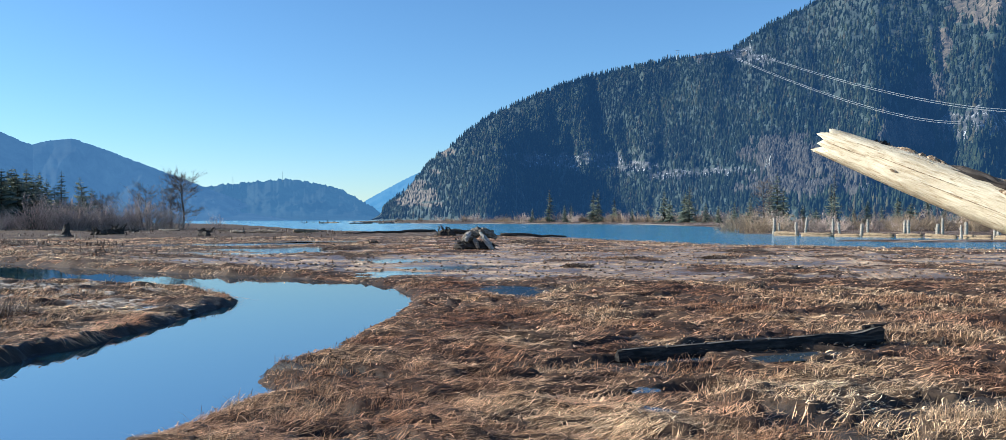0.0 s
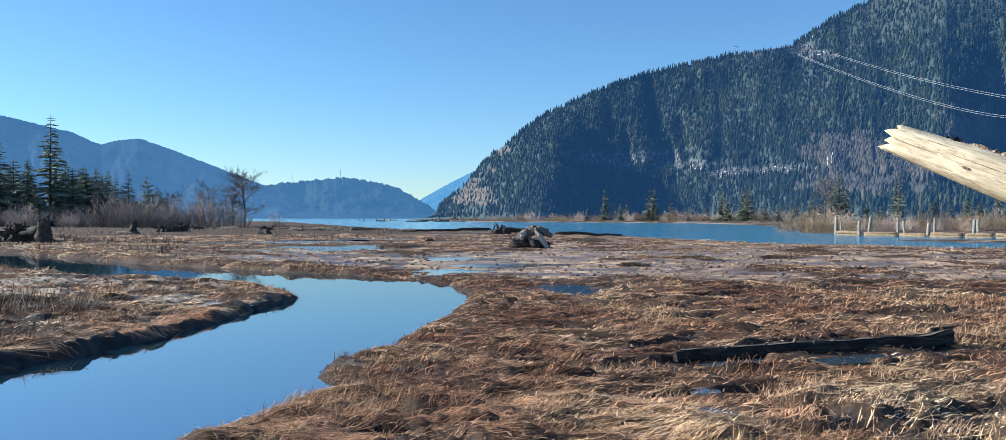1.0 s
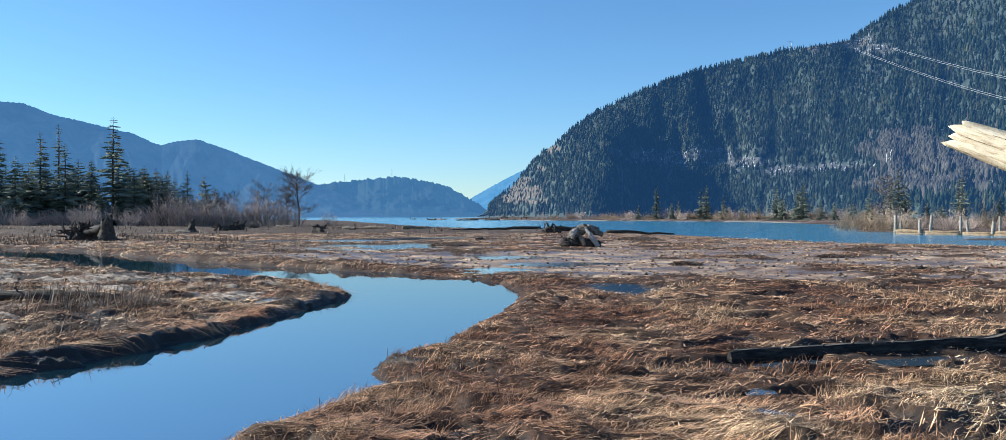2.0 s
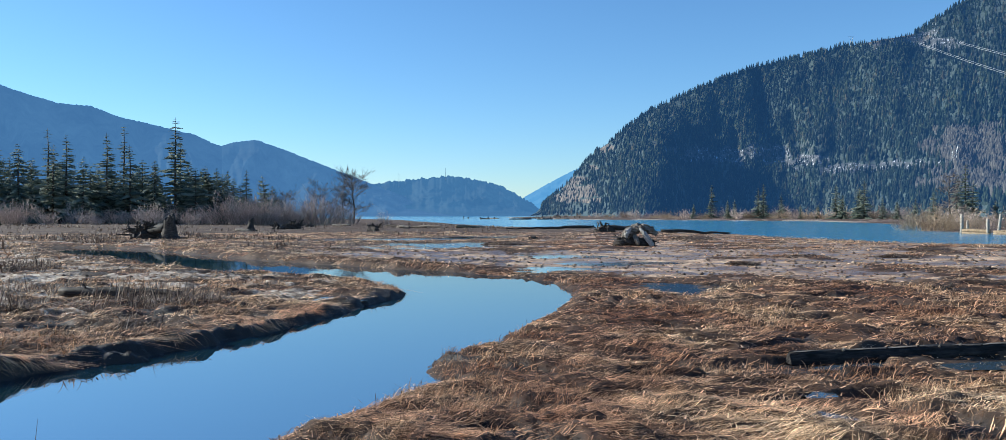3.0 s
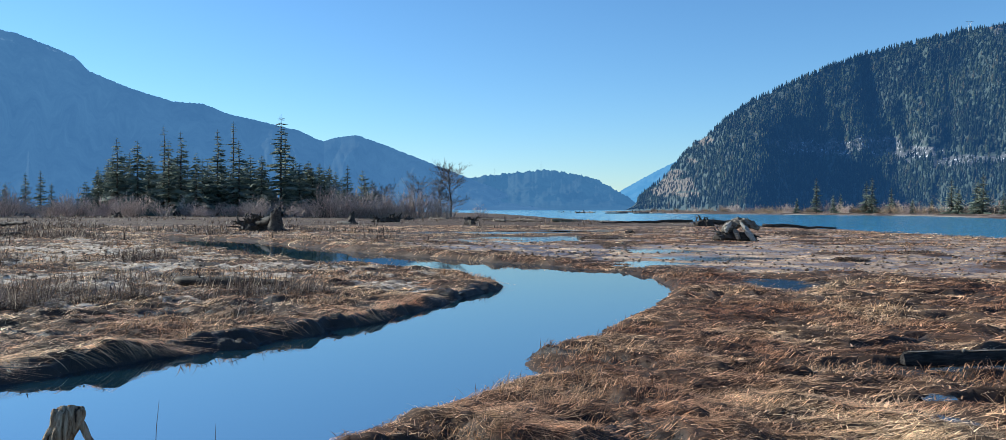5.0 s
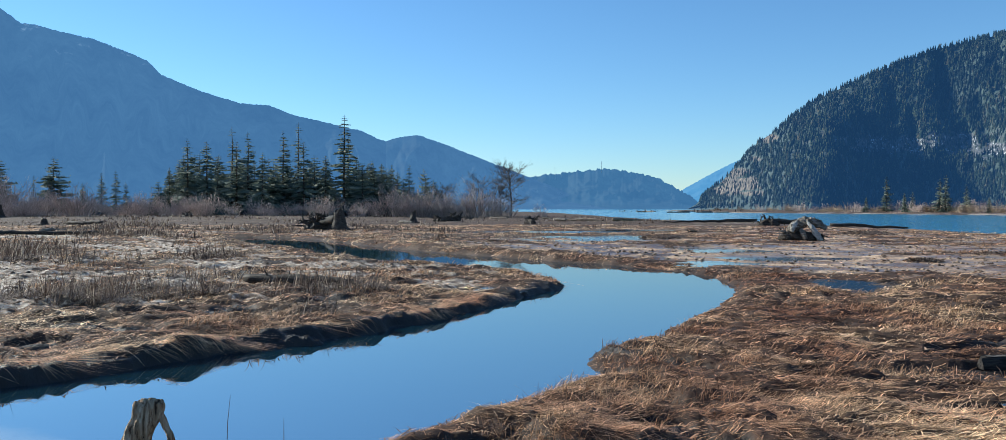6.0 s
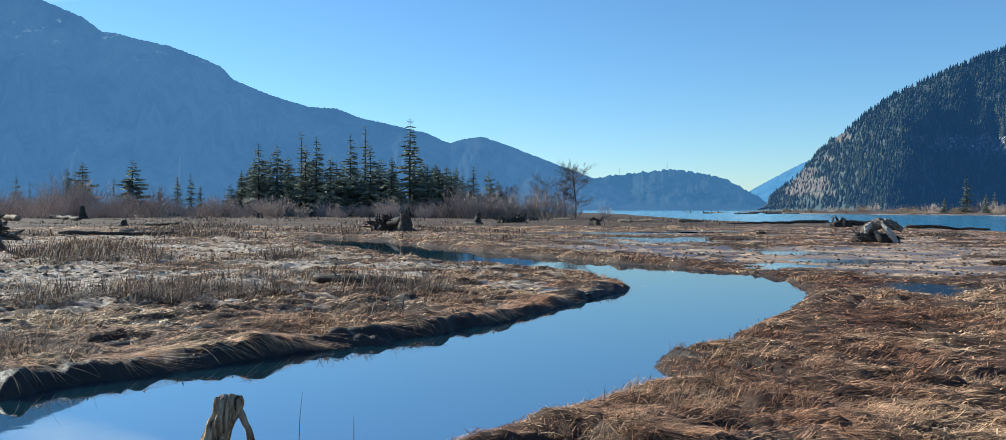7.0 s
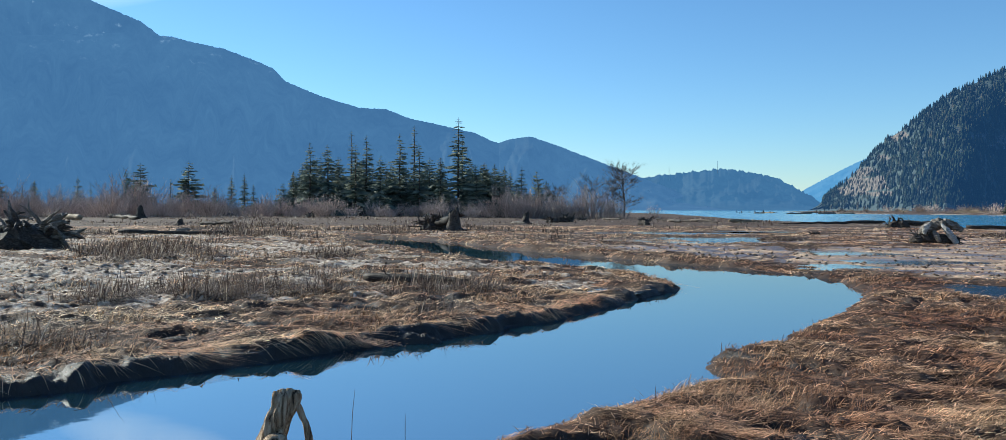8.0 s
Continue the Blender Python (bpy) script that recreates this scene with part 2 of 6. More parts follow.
    nt.links.new(c, b.inputs["Base Color"])
    b.inputs["Specular IOR Level"].default_value = 0.2
    see_through(nt, b, c, 0.42)
    out["needles"] = m
    m, nt, b = material("bark", 0.9)
    nt.links.new(ramp(nt, noise_tex(nt, coords(nt, (6, 6, 1.5), 0, False), 2.0, 5), [(0.3, (0.035, 0.027, 0.022)), (0.7, (0.13, 0.10, 0.08))]), b.inputs["Base Color"])
    out["bark"] = m
    m, nt, b = material("bare_twigs", 0.85)
    tone = mix(nt, object_random(nt), (0.33, 0.265, 0.245), (0.50, 0.405, 0.355))
    nt.links.new(mix(nt, 1.0, tone, ramp(nt, island(nt), [(0.0, (0.5, 0.48, 0.46)), (1.0, (1.5, 1.45, 1.4))]), "MULTIPLY"), b.inputs["Base Color"])
    out["twigs"] = m
    m, nt, b = material("dark_twigs", 0.85)
    nt.links.new(ramp(nt, island(nt), [(0.0, (0.06, 0.048, 0.042)), (1.0, (0.27, 0.22, 0.19))]), b.inputs["Base Color"])
    out["tree_twigs"] = m
    m, nt, b = material("pale_shrub", 0.85)
    nt.links.new(ramp(nt, island(nt), [(0.0, (0.19, 0.135, 0.09)), (1.0, (0.45, 0.34, 0.23))]), b.inputs["Base Color"])
    out["pale_twigs"] = m
    # mountains
    m, nt, b = material("forest_floor", 0.95)
    big = noise_tex(nt, coords(nt), 0.006, 6, 0.6)
    small = noise_tex(nt, coords(nt), 0.09, 5, 0.7)
    c = ramp(nt, big, [(0.35, (0.026, 0.042, 0.032)), (0.6, (0.042, 0.058, 0.042)), (0.75, (0.07, 0.07, 0.05))])
    nt.links.new(mix(nt, 0.8, c, ramp(nt, small, [(0.35, (0.4, 0.4, 0.4)), (0.65, (1.5, 1.5, 1.5))]), "MULTIPLY"), b.inputs["Base Color"])
    out["forest_floor"] = m
    m, nt, b = material("far_trees", 0.85)
    c = ramp(nt, island(nt), [(0.0, (0.010, 0.020, 0.015)), (0.55, (0.022, 0.036, 0.024)), (0.85, (0.040, 0.053, 0.031)), (1.0, (0.075, 0.068, 0.044))])
    patch = ramp(nt, big_patch(nt), [(0.36, (0.42, 0.52, 0.62)), (0.64, (1.5, 1.35, 1.0))])
    nt.links.new(mix(nt, 0.7, c, patch, "MULTIPLY"), b.inputs["Base Color"])
    b.inputs["Specular IOR Level"].default_value = 0.1
    out["far_trees"] = m
    m, nt, b = material("snowy_rubble", 0.9)
    spots = noise_tex(nt, coords(nt), 0.11, 6, 0.75)
    nt.links.new(ramp(nt, spots, [(0.46, (0.045, 0.05, 0.046)), (0.58, (0.11, 0.105, 0.10)), (0.64, (0.74, 0.77, 0.82))]), b.inputs["Base Color"])
    relief(nt, b, spots, 0.6, 4.0)
    out["snow"] = m
    m, nt, b = material("bare_rock", 0.95)
    spots = noise_tex(nt, coords(nt), 0.06, 6, 0.7)
    nt.links.new(ramp(nt, spots, [(0.38, (0.050, 0.045, 0.030)), (0.54, (0.125, 0.098, 0.066)), (0.70, (0.30, 0.225, 0.150))]), b.inputs["Base Color"])
    relief(nt, b, spots, 0.8, 6.0)
    out["rock"] = m
    m, nt, b = material("leafless_crowns", 0.95)
    nt.links.new(ramp(nt, island(nt), [(0.0, (0.034, 0.032, 0.026)), (1.0, (0.095, 0.087, 0.070))]), b.inputs["Base Color"])
    out["leafless_crowns"] = m
    m, nt, b = material("leafless_wood", 0.95)
    spots = noise_tex(nt, coords(nt, (1, 1, 0.3)), 0.2, 5, 0.7)
    nt.links.new(ramp(nt, spots, [(0.36, (0.036, 0.032, 0.026)), (0.62, (0.105, 0.090, 0.073))]), b.inputs["Base Color"])
    out["leafless"] = m
    # far backdrop: forested ridges, kilometres of blue haze put into their emission
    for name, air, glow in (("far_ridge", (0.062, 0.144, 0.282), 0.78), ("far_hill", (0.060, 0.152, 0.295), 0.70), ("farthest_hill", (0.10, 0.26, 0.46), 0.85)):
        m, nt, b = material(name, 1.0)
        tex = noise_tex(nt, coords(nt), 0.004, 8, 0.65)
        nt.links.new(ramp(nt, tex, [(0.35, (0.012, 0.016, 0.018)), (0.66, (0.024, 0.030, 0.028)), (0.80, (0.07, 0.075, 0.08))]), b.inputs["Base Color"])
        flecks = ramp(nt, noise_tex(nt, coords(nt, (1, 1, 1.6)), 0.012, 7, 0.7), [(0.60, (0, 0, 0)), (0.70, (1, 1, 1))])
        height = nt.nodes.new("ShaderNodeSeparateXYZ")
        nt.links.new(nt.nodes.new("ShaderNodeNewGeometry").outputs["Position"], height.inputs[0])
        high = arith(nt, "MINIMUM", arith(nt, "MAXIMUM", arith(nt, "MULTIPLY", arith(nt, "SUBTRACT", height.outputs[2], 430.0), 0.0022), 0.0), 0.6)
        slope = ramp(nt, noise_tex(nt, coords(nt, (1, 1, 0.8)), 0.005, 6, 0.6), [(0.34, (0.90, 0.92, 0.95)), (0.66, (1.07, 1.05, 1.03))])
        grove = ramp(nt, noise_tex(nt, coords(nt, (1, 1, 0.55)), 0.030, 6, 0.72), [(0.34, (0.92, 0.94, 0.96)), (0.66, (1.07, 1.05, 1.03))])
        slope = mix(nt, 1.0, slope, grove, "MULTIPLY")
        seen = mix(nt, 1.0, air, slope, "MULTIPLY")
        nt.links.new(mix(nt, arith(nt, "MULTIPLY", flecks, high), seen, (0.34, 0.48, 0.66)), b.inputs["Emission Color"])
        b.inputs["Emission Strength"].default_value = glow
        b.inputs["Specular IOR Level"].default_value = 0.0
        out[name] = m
    # metal
    m, nt, b = material("galvanised_steel", 0.5, 0.6)
    nt.links.new(ramp(nt, noise_tex(nt, coords(nt), 0.5, 3), [(0.3, (0.35, 0.36, 0.37)), (0.7, (0.6, 0.61, 0.62))]), b.inputs["Base Color"])
    out["steel"] = m
    m, nt, b = material("cable_aluminium", 0.5, 0.0)
    nt.links.new(ramp(nt, noise_tex(nt, coords(nt), 0.05, 2), [(0.3, (0.30, 0.31, 0.33)), (0.7, (0.38, 0.39, 0.40))]), b.inputs["Base Color"])
    out["cable"] = m
    return out


def haze_emission(mats, colour):
    """Puts the haze between marsh and far mountainside into the materials as even emission."""
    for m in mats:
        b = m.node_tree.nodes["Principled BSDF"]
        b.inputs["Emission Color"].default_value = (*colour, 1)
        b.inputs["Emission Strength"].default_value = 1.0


def big_patch(nt):
    return noise_tex(nt, coords(nt), 0.007, 4, 0.6)


MAT = make_materials()
# blue glow on the mountainside materials stands in for haze
haze_emission([MAT[k] for k in ("forest_floor", "far_trees", "snow", "rock", "leafless", "leafless_crowns")], (0.0080, 0.0240, 0.060))

# ---- building helpers ----


def mesh_data(name, verts, faces, mat, smooth_faces=False, mats=None, index=None):
    """A mesh from vertex rows and faces that are all of one size, or a list of mixed ones."""
    me = bpy.data.meshes.new(name)
    verts = np.asarray(verts, np.float32).reshape(-1, 3)
    if isinstance(faces, np.ndarray):
        n, k = faces.shape
        me.vertices.add(len(verts))
        me.vertices.foreach_set("co", verts.ravel())
        me.loops.add(n * k)
        me.loops.foreach_set("vertex_index", faces.astype(np.int32).ravel())
        me.polygons.add(n)
        me.polygons.foreach_set("loop_start", np.arange(0, n * k, k, dtype=np.int32))
        me.update(calc_edges=True)
    else:
        me.from_pydata([tuple(v) for v in verts.tolist()], [], [tuple(int(i) for i in f) for f in faces])
    for x in mats or [mat]:
        me.materials.append(x)
    if index is not None:
        me.polygons.foreach_set("material_index", np.asarray(index, np.int32))
    if smooth_faces:
        me.polygons.foreach_set("use_smooth", np.ones(len(me.polygons), bool))
    me.update()
    return me


class Shape:
    """Gathers vertices and faces of one mesh."""

    def __init__(self):
        self.v, self.f = [], []

    def add(self, verts, faces):
        n = len(self.v)
        self.v.extend([tuple(p) for p in verts])
        self.f.extend([tuple(i + n for i in f) for f in faces])

    def tube(self, pts, radii, sides=6, rough=0.0, rng=random, flat=1.0, cap=True):
        """A tapered tube along a line of points, with a lumpy surface."""
        pts = [Vector(p) for p in pts]
        side = None
        verts = []
        for i, p in enumerate(pts):
            d = (pts[min(i + 1, len(pts) - 1)] - pts[max(i - 1, 0)]).normalized()
            if side is None:
                side = d.orthogonal().normalized()
            side = (side - d * side.dot(d)).normalized()
            up = d.cross(side)
            for k in range(sides):
                a = 2 * math.pi * k / sides
                r = radii[i] * (1 + rng.uniform(-rough, rough))
                verts.append(p + side * (math.cos(a) * r) + up * (math.sin(a) * r * flat))
        faces = []
        for i in range(len(pts) - 1):
            for k in range(sides):
                a, b = i * sides + k, i * sides + (k + 1) % sides
                faces.append((a, b, b + sides, a + sides))
        if cap:
            faces.append(tuple(range(sides))[::-1])
            faces.append(tuple(range((len(pts) - 1) * sides, len(pts) * sides)))
        self.add(verts, faces)

    def mesh(self, name, mat, smooth_faces=False):
        return mesh_data(name, self.v, self.f, mat, smooth_faces)


def part(name, shape, mat, parent, label="", smooth_faces=False):
    ob = new(name, shape.mesh(name, mat, smooth_faces))
    ob.parent = parent
    if label:
        ob["label"] = label
    return ob


def polar(az, dist):
    """Plan place at degrees to the left of the first view and metres away."""
    return -math.sin(radians(az)) * dist, math.cos(radians(az)) * dist


# ---- terrain ----
WATER = -0.08
NEAR_BANK = [(-4.2, -6), (-3.62, 2.0), (-3.13, 5.35), (-2.76, 6.8), (-2.54, 7.8), (-2.49, 8.5), (-2.74, 9.2), (-2.62, 9.75), (-2.38, 10.3), (-2.3, 11.3), (-2.12, 13.6), (-1.98, 15.8), (-1.95, 17.2), (-2.35, 19.4), (-3.3, 21.7), (-6.0, 24.4), (-9.2, 26.0), (-12.3, 27.8), (-16.3, 30.5), (-23.0, 36.2), (-28.2, 39.8)]
SPIT_BANK = [(-32.5, 40.2), (-28.5, 35.2), (-25.2, 32.2), (-18.0, 26.6), (-14.0, 23.6), (-10.6, 22.0), (-8.5, 21.1), (-6.6, 19.3), (-5.5, 17.3), (-5.55, 14.5), (-5.5, 12.0), (-5.9, 9.7), (-6.45, 7.9), (-6.9, 6.3), (-7.2, 5.1), (-7.6, 4.2), (-9.5, -1.0), (-11, -6)]
CHANNEL = np.vstack([spline(NEAR_BANK, 5), spline(SPIT_BANK, 5)])
INLET = np.array([(75, 22), (31, 49), (24, 54.5), (17.6, 59), (11.4, 70), (6.3, 87), (-7.3, 114), (-22, 130), (-40, 170), (-98, 321), (-260, 620), (-900, 1900), (-2400, 4300), (500, 4700), (-300, 2300), (-150, 800), (-41, 383), (4, 340), (44, 284), (46, 186), (27, 104), (29, 92), (33, 85), (42, 70), (75, 40)], float)
# pools on the flats: middle, half length, half width, turn
POOLS = [(-18.4, 55.2, 6.0, 3.2, 25), (-11.4, 45.0, 4.4, 3.2, 40), (-12.6, 39.6, 2.2, 1.0, 30), (-3.6, 33.4, 1.9, 1.3, 30), (-6.0, 34.4, 1.2, 0.8, 20), (-3.3, 25.4, 1.0, 1.3, 40), (-1.4, 28.6, 2.2, 1.2, 40), (0.05, 18.9, 0.65, 1.0, 10), (-18.8, 41.4, 1.2, 0.8, 35), (-6.2, 15.5, 0.36, 0.5, 30), (-14.0, 61.5, 3.4, 2.0, 20), (3.5, 9.95, 1.25, 0.17, 17), (1.32, 7.95, 0.09, 0.14, 0), (1.28, 7.05, 0.10, 0.16, 20)]


def pool_depth(x, y):
    """How far inside a pool a place lies (1 at its middle, 0 at its shore, below outside)."""
    best = np.full(np.shape(x), -9.0)
    for px, py, a, b, turn in POOLS:
        c, s = math.cos(radians(turn)), math.sin(radians(turn))
        u, v = (x - px) * c + (y - py) * s, -(x - px) * s + (y - py) * c
        r = np.hypot(u / a, v / b) + 1.25 * fbm(x / (0.5 * a + 0.2) + px, y / (0.28 * b + 0.2), 4, 5)
        best = np.maximum(best, 1 - r)
    return best


def terrain(x, y):
    """Height of the ground and its zone values at plan places."""
    x, y = np.asarray(x, float), np.asarray(y, float)
    r = np.hypot(x, y)
    jag = (0.16 + 0.16 * smooth(-4.2, -5.0, x)) * fbm(x * 1.7, y * 1.7, 4, 3) + 0.4 * fbm(x * 0.33, y * 0.33, 2, 4) * smooth(12, 30, r)
    near = r < 90
    ch = np.full(x.shape, 60.0)
    ch[near] = signed(x[near], y[near], CHANNEL)
    ch = ch + jag * smooth(6, 0, np.abs(ch))
    ch = ch + 0.11 * fbm(x * 4.2, y * 4.2, 3, 6) * smooth(-4.2, -5.0, x) * smooth(1.5, 0, np.abs(ch)) * smooth(40, 25, r)
    inl = signed(x, y, INLET) + 3.0 * fbm(x * 0.08, y * 0.08, 4, 8) * smooth(20, 60, r)
    spit = smooth(0.5, -0.5, x + 4.5) * smooth(60, 30, y)
    # dry sedge mat: long billows and clumps
    w1, w2 = fbm(x * 0.35, y * 0.35, 3, 11), fbm(x * 0.35 + 40, y * 0.35, 3, 12)
    cl = fbm(x * 1.1 + w1 * 2, y * 1.7 + w2 * 2, 4, 13)
    lump = fbm(x * 2.2 + w2 * 3, y * 3.2 + w1 * 3, 2, 15)
    billow = np.abs(cl) * -0.15 + 0.025 + 0.10 * fbm(x * 0.25, y * 0.25, 3, 14) + 0.09 * np.maximum(lump, -0.1) * smooth(40, 15, r)
    # knots and clefts a hand or two wide
    knot = 0.30 - np.abs(fbm(x * 2.6 + w2 * 3, y * 4.6 + w1 * 3, 2, 18)) * 2.2
    billow = billow + 0.055 * knot * smooth(45, 18, r)
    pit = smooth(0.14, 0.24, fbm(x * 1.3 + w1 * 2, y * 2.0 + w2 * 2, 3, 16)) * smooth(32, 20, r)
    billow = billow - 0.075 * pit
    # wet flat behind the sedge, from twenty metres on
    wob = fbm(x * 0.10, y * 0.16, 4, 21)
    mud = (0.86 - 0.28 * smooth(32, 44, y)) * smooth(18, 25, y + 14 * wob + 0.35 * np.minimum(x, 0)) * smooth(-34, -6, x + 16 * fbm(x * 0.06, y * 0.06, 3, 23))
    mud = mud + 0.25 * np.exp(-(((x + 1) / 7) ** 2 + ((y - 30) / 6) ** 2)) - 0.1 * smooth(40, 80, r)
    clump = fbm(x * 0.45, y * 0.55, 4, 24)
    mud = mud * smooth(0.6, 4.0, ch + 2.5 * fbm(x * 0.3, y * 0.3, 3, 29))
    mud = np.clip(mud - 1.3 * np.maximum(clump, 0) * smooth(18, 26, r), 0, 1)
    calm = 1 - 0.4 * smooth(-4.2, -5.2, x) * smooth(26, 20, y)
    flatten = calm - 0.72 * calm * mud * smooth(14, 24, r)
    far_amp = 1 - 0.6 * smooth(30, 120, r)
    billow = billow * smooth(0.6, 4.0, r)
    h = 0.05 + billow * flatten * far_amp + 0.16 * np.maximum(clump, 0) * smooth(18, 26, r) * smooth(130, 60, r)
    # silt and pale patches on the wide flat to the left
    left = 0.95 * smooth(-5.5, -8, x) * smooth(12.8, 15.5, r + 2.0 * fbm(x * 0.5, y * 0.5, 3, 27)) + smooth(-16, -24, x)
    left = left * (1 - 0.8 * smooth(0, 3, y - 19.5 + 0.76 * (x + 3)) * smooth(-34, -24, x))
    silt = np.clip(left, 0, 1) * smooth(-0.20, 0.12, fbm(x * 0.55, y * 1.0, 4, 26)) * (1 - 0.8 * smooth(38, 75, r)) * smooth(0.5, 1.6, ch)
    h = h + 0.10 * fbm(x * 0.8 + w1, y * 2.6 + w2, 3, 17) * spit * smooth(40, 24, r)
    # hummocks a foot across on the spit and the wide flat
    ua, va = (x + y) * 0.7071, (y - x) * 0.7071
    h = h + (0.11 * np.maximum(fbm(ua * 1.0 + w1, va * 3.0 + w2, 3, 19), -0.08) + 0.075 * np.maximum(fbm(ua * 2.0, va * 6.0, 2, 20), -0.1)) * spit * smooth(70, 40, r) * smooth(0.1, 1.0, ch)
    # land rises slowly towards the trees
    h = h + 0.35 * smooth(60, 170, r) * smooth(25, 35, np.degrees(np.arctan2(-x, y))) + 0.15 * smooth(60, 170, r)
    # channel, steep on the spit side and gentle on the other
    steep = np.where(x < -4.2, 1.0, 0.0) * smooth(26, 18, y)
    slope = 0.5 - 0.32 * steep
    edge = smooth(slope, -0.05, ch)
    # the spit thins towards its tip, and a knob stands out of the other bank
    h = h - 0.05 * steep * smooth(9, 15, y) * smooth(2.0, 0.4, ch)
    h = h + 0.05 * np.exp(-(((x + 2.48) / 0.28) ** 2 + ((y - 9.4) / 0.3) ** 2))
    lip = 0.035 * steep * np.exp(-((ch - 0.35) / 0.4) ** 2)
    h = (h + lip) * (1 - edge) + (WATER - 0.03) * edge
    h = np.where(ch < 0, WATER - 0.03 - 0.5 * smooth(0, -1.5, ch), h)
    # inlet
    sh = smooth(14, -1, inl)
    h = h * (1 - sh) + (WATER - 0.03) * sh
    h = np.where(inl < 0, WATER - 0.03 - 1.5 * smooth(0, -30, inl), h)
    # beyond the inlet the land rises to the foot of the mountains
    h = np.where((inl > 0) & (r > 150), h + 0.5 * smooth(0, 60, inl), h)
    silt = np.maximum(silt, 0.9 * smooth(14, 2, inl) * (inl > 0) * smooth(200, 260, r) * smooth(20, 5, np.degrees(np.arctan2(-x, y))))
    pd = pool_depth(x, y)
    pd = np.where(ch < 0.6, -9, pd)
    fl = 1 - smooth(0.0, -1.3, pd)
    h = np.where(pd > -1.3, h * (1 - fl) + np.minimum(h, 0.005 - 0.04 * np.clip(pd, -0.2, 1)) * fl, h)
    bar = np.exp(-(((x - 0.6 * (64 - y) - 34) / 9) ** 2 + ((y - 64) / 3.2) ** 2)) + 0.4 * fbm(x * 0.3, y * 0.3, 3, 28)
    h = np.where((inl < 0) & (bar > 0.35) & (r < 90), np.maximum(h, WATER + 0.09 * smooth(0.35, 0.6, bar)), h)
    # mask for the dark mud and painted shade on bank face and pits
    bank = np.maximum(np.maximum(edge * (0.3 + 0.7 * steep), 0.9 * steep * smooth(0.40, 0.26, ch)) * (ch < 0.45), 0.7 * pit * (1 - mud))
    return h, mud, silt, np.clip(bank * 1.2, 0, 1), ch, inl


def ground_z(x, y):
    return float(terrain(np.array([x]), np.array([y]))[0][0])


def build_ground():
    az = np.concatenate([np.arange(-180, -40, 1.6), np.arange(-40, -33, 0.8), np.arange(-33, 62, 0.19), np.arange(62, 70, 0.8), np.arange(70, 180.1, 1.6)])
    az[-1] = 180
    rad = np.concatenate([[0.05, 0.6, 1.2, 1.8, 2.4], np.geomspace(2.8, 8, 110), np.geomspace(8.07, 32, 300), np.geomspace(32.3, 140, 150), np.geomspace(145, 4900, 60)])
    a, r = np.meshgrid(np.radians(az), rad, indexing="ij")
    x, y = -np.sin(a) * r, np.cos(a) * r
    h, mud, silt, bank, _, _ = terrain(x.ravel(), y.ravel())
    n, k = a.shape
    i = np.arange(n * k).reshape(n, k)
    quads = np.stack([i[:-1, :-1], i[1:, :-1], i[1:, 1:], i[:-1, 1:]], -1).reshape(-1, 4)[:, ::-1]
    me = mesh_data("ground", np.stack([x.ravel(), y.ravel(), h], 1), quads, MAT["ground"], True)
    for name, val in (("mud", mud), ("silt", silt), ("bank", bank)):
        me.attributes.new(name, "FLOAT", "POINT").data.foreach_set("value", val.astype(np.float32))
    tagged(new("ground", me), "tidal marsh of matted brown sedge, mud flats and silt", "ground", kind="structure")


build_ground()


def sheet(name, poly, z, mat, label, category, kind="structure"):
    """A level sheet of water over a closed outline."""
    bm = bmesh.new()
    vs = [bm.verts.new((px, py, z)) for px, py in poly]
    f = bm.faces.new(vs)
    bmesh.ops.triangulate(bm, faces=[f])
    bmesh.ops.recalc_face_normals(bm, faces=bm.faces)
    if sum(q.normal.z for q in bm.faces) < 0:
        bmesh.ops.reverse_faces(bm, faces=bm.faces)
    me = bpy.data.meshes.new(name)
    bm.to_mesh(me)
    bm.free()
    me.materials.append(mat)
    return tagged(new(name, me), label, category, kind=kind)


def build_water():
    wide_near = [(p[0] + 1.2, p[1]) for p in NEAR_BANK]
    wide_spit = [(p[0] - 1.0, p[1] + 0.0) for p in SPIT_BANK]
    sheet("water_channel", wide_near + wide_spit, WATER, MAT["water"], "still tidal channel reflecting the blue sky", "water")
    sheet("water_inlet", [(90, 8), (20, 34), (15, 47), (11, 57), (4, 71), (0, 88), (-15, 112), (-30, 127), (-52, 165), (-115, 318), (-280, 620), (-930, 1900), (-2450, 4400), (600, 4750), (-200, 2300), (-80, 800), (-10, 390), (20, 348), (60, 290), (56, 186), (34, 104), (35, 92), (40, 85), (48, 70), (90, 40)], WATER, MAT["inlet"], "blue rippled sea inlet beyond the marsh", "water")
    for i, (px, py, a, b, turn) in enumerate(POOLS):
        ring = [(math.cos(q) * a * 1.7, math.sin(q) * b * 1.7) for q in np.linspace(0, 2 * math.pi, 24, endpoint=False)]
        c, s = math.cos(radians(turn)), math.sin(radians(turn))
        sheet("pool", [(px + u * c - v * s, py + u * s + v * c) for u, v in ring], 0.002 + 0.0015 * (i % 5), MAT["pool"], "shallow puddle on the wet flat reflecting sky", "puddle", "stuff")


build_water()

# ---- mountains ----


def table(points):
    a = np.array(sorted(points), float)
    return lambda x: np.interp(x, a[:, 0], a[:, 1])


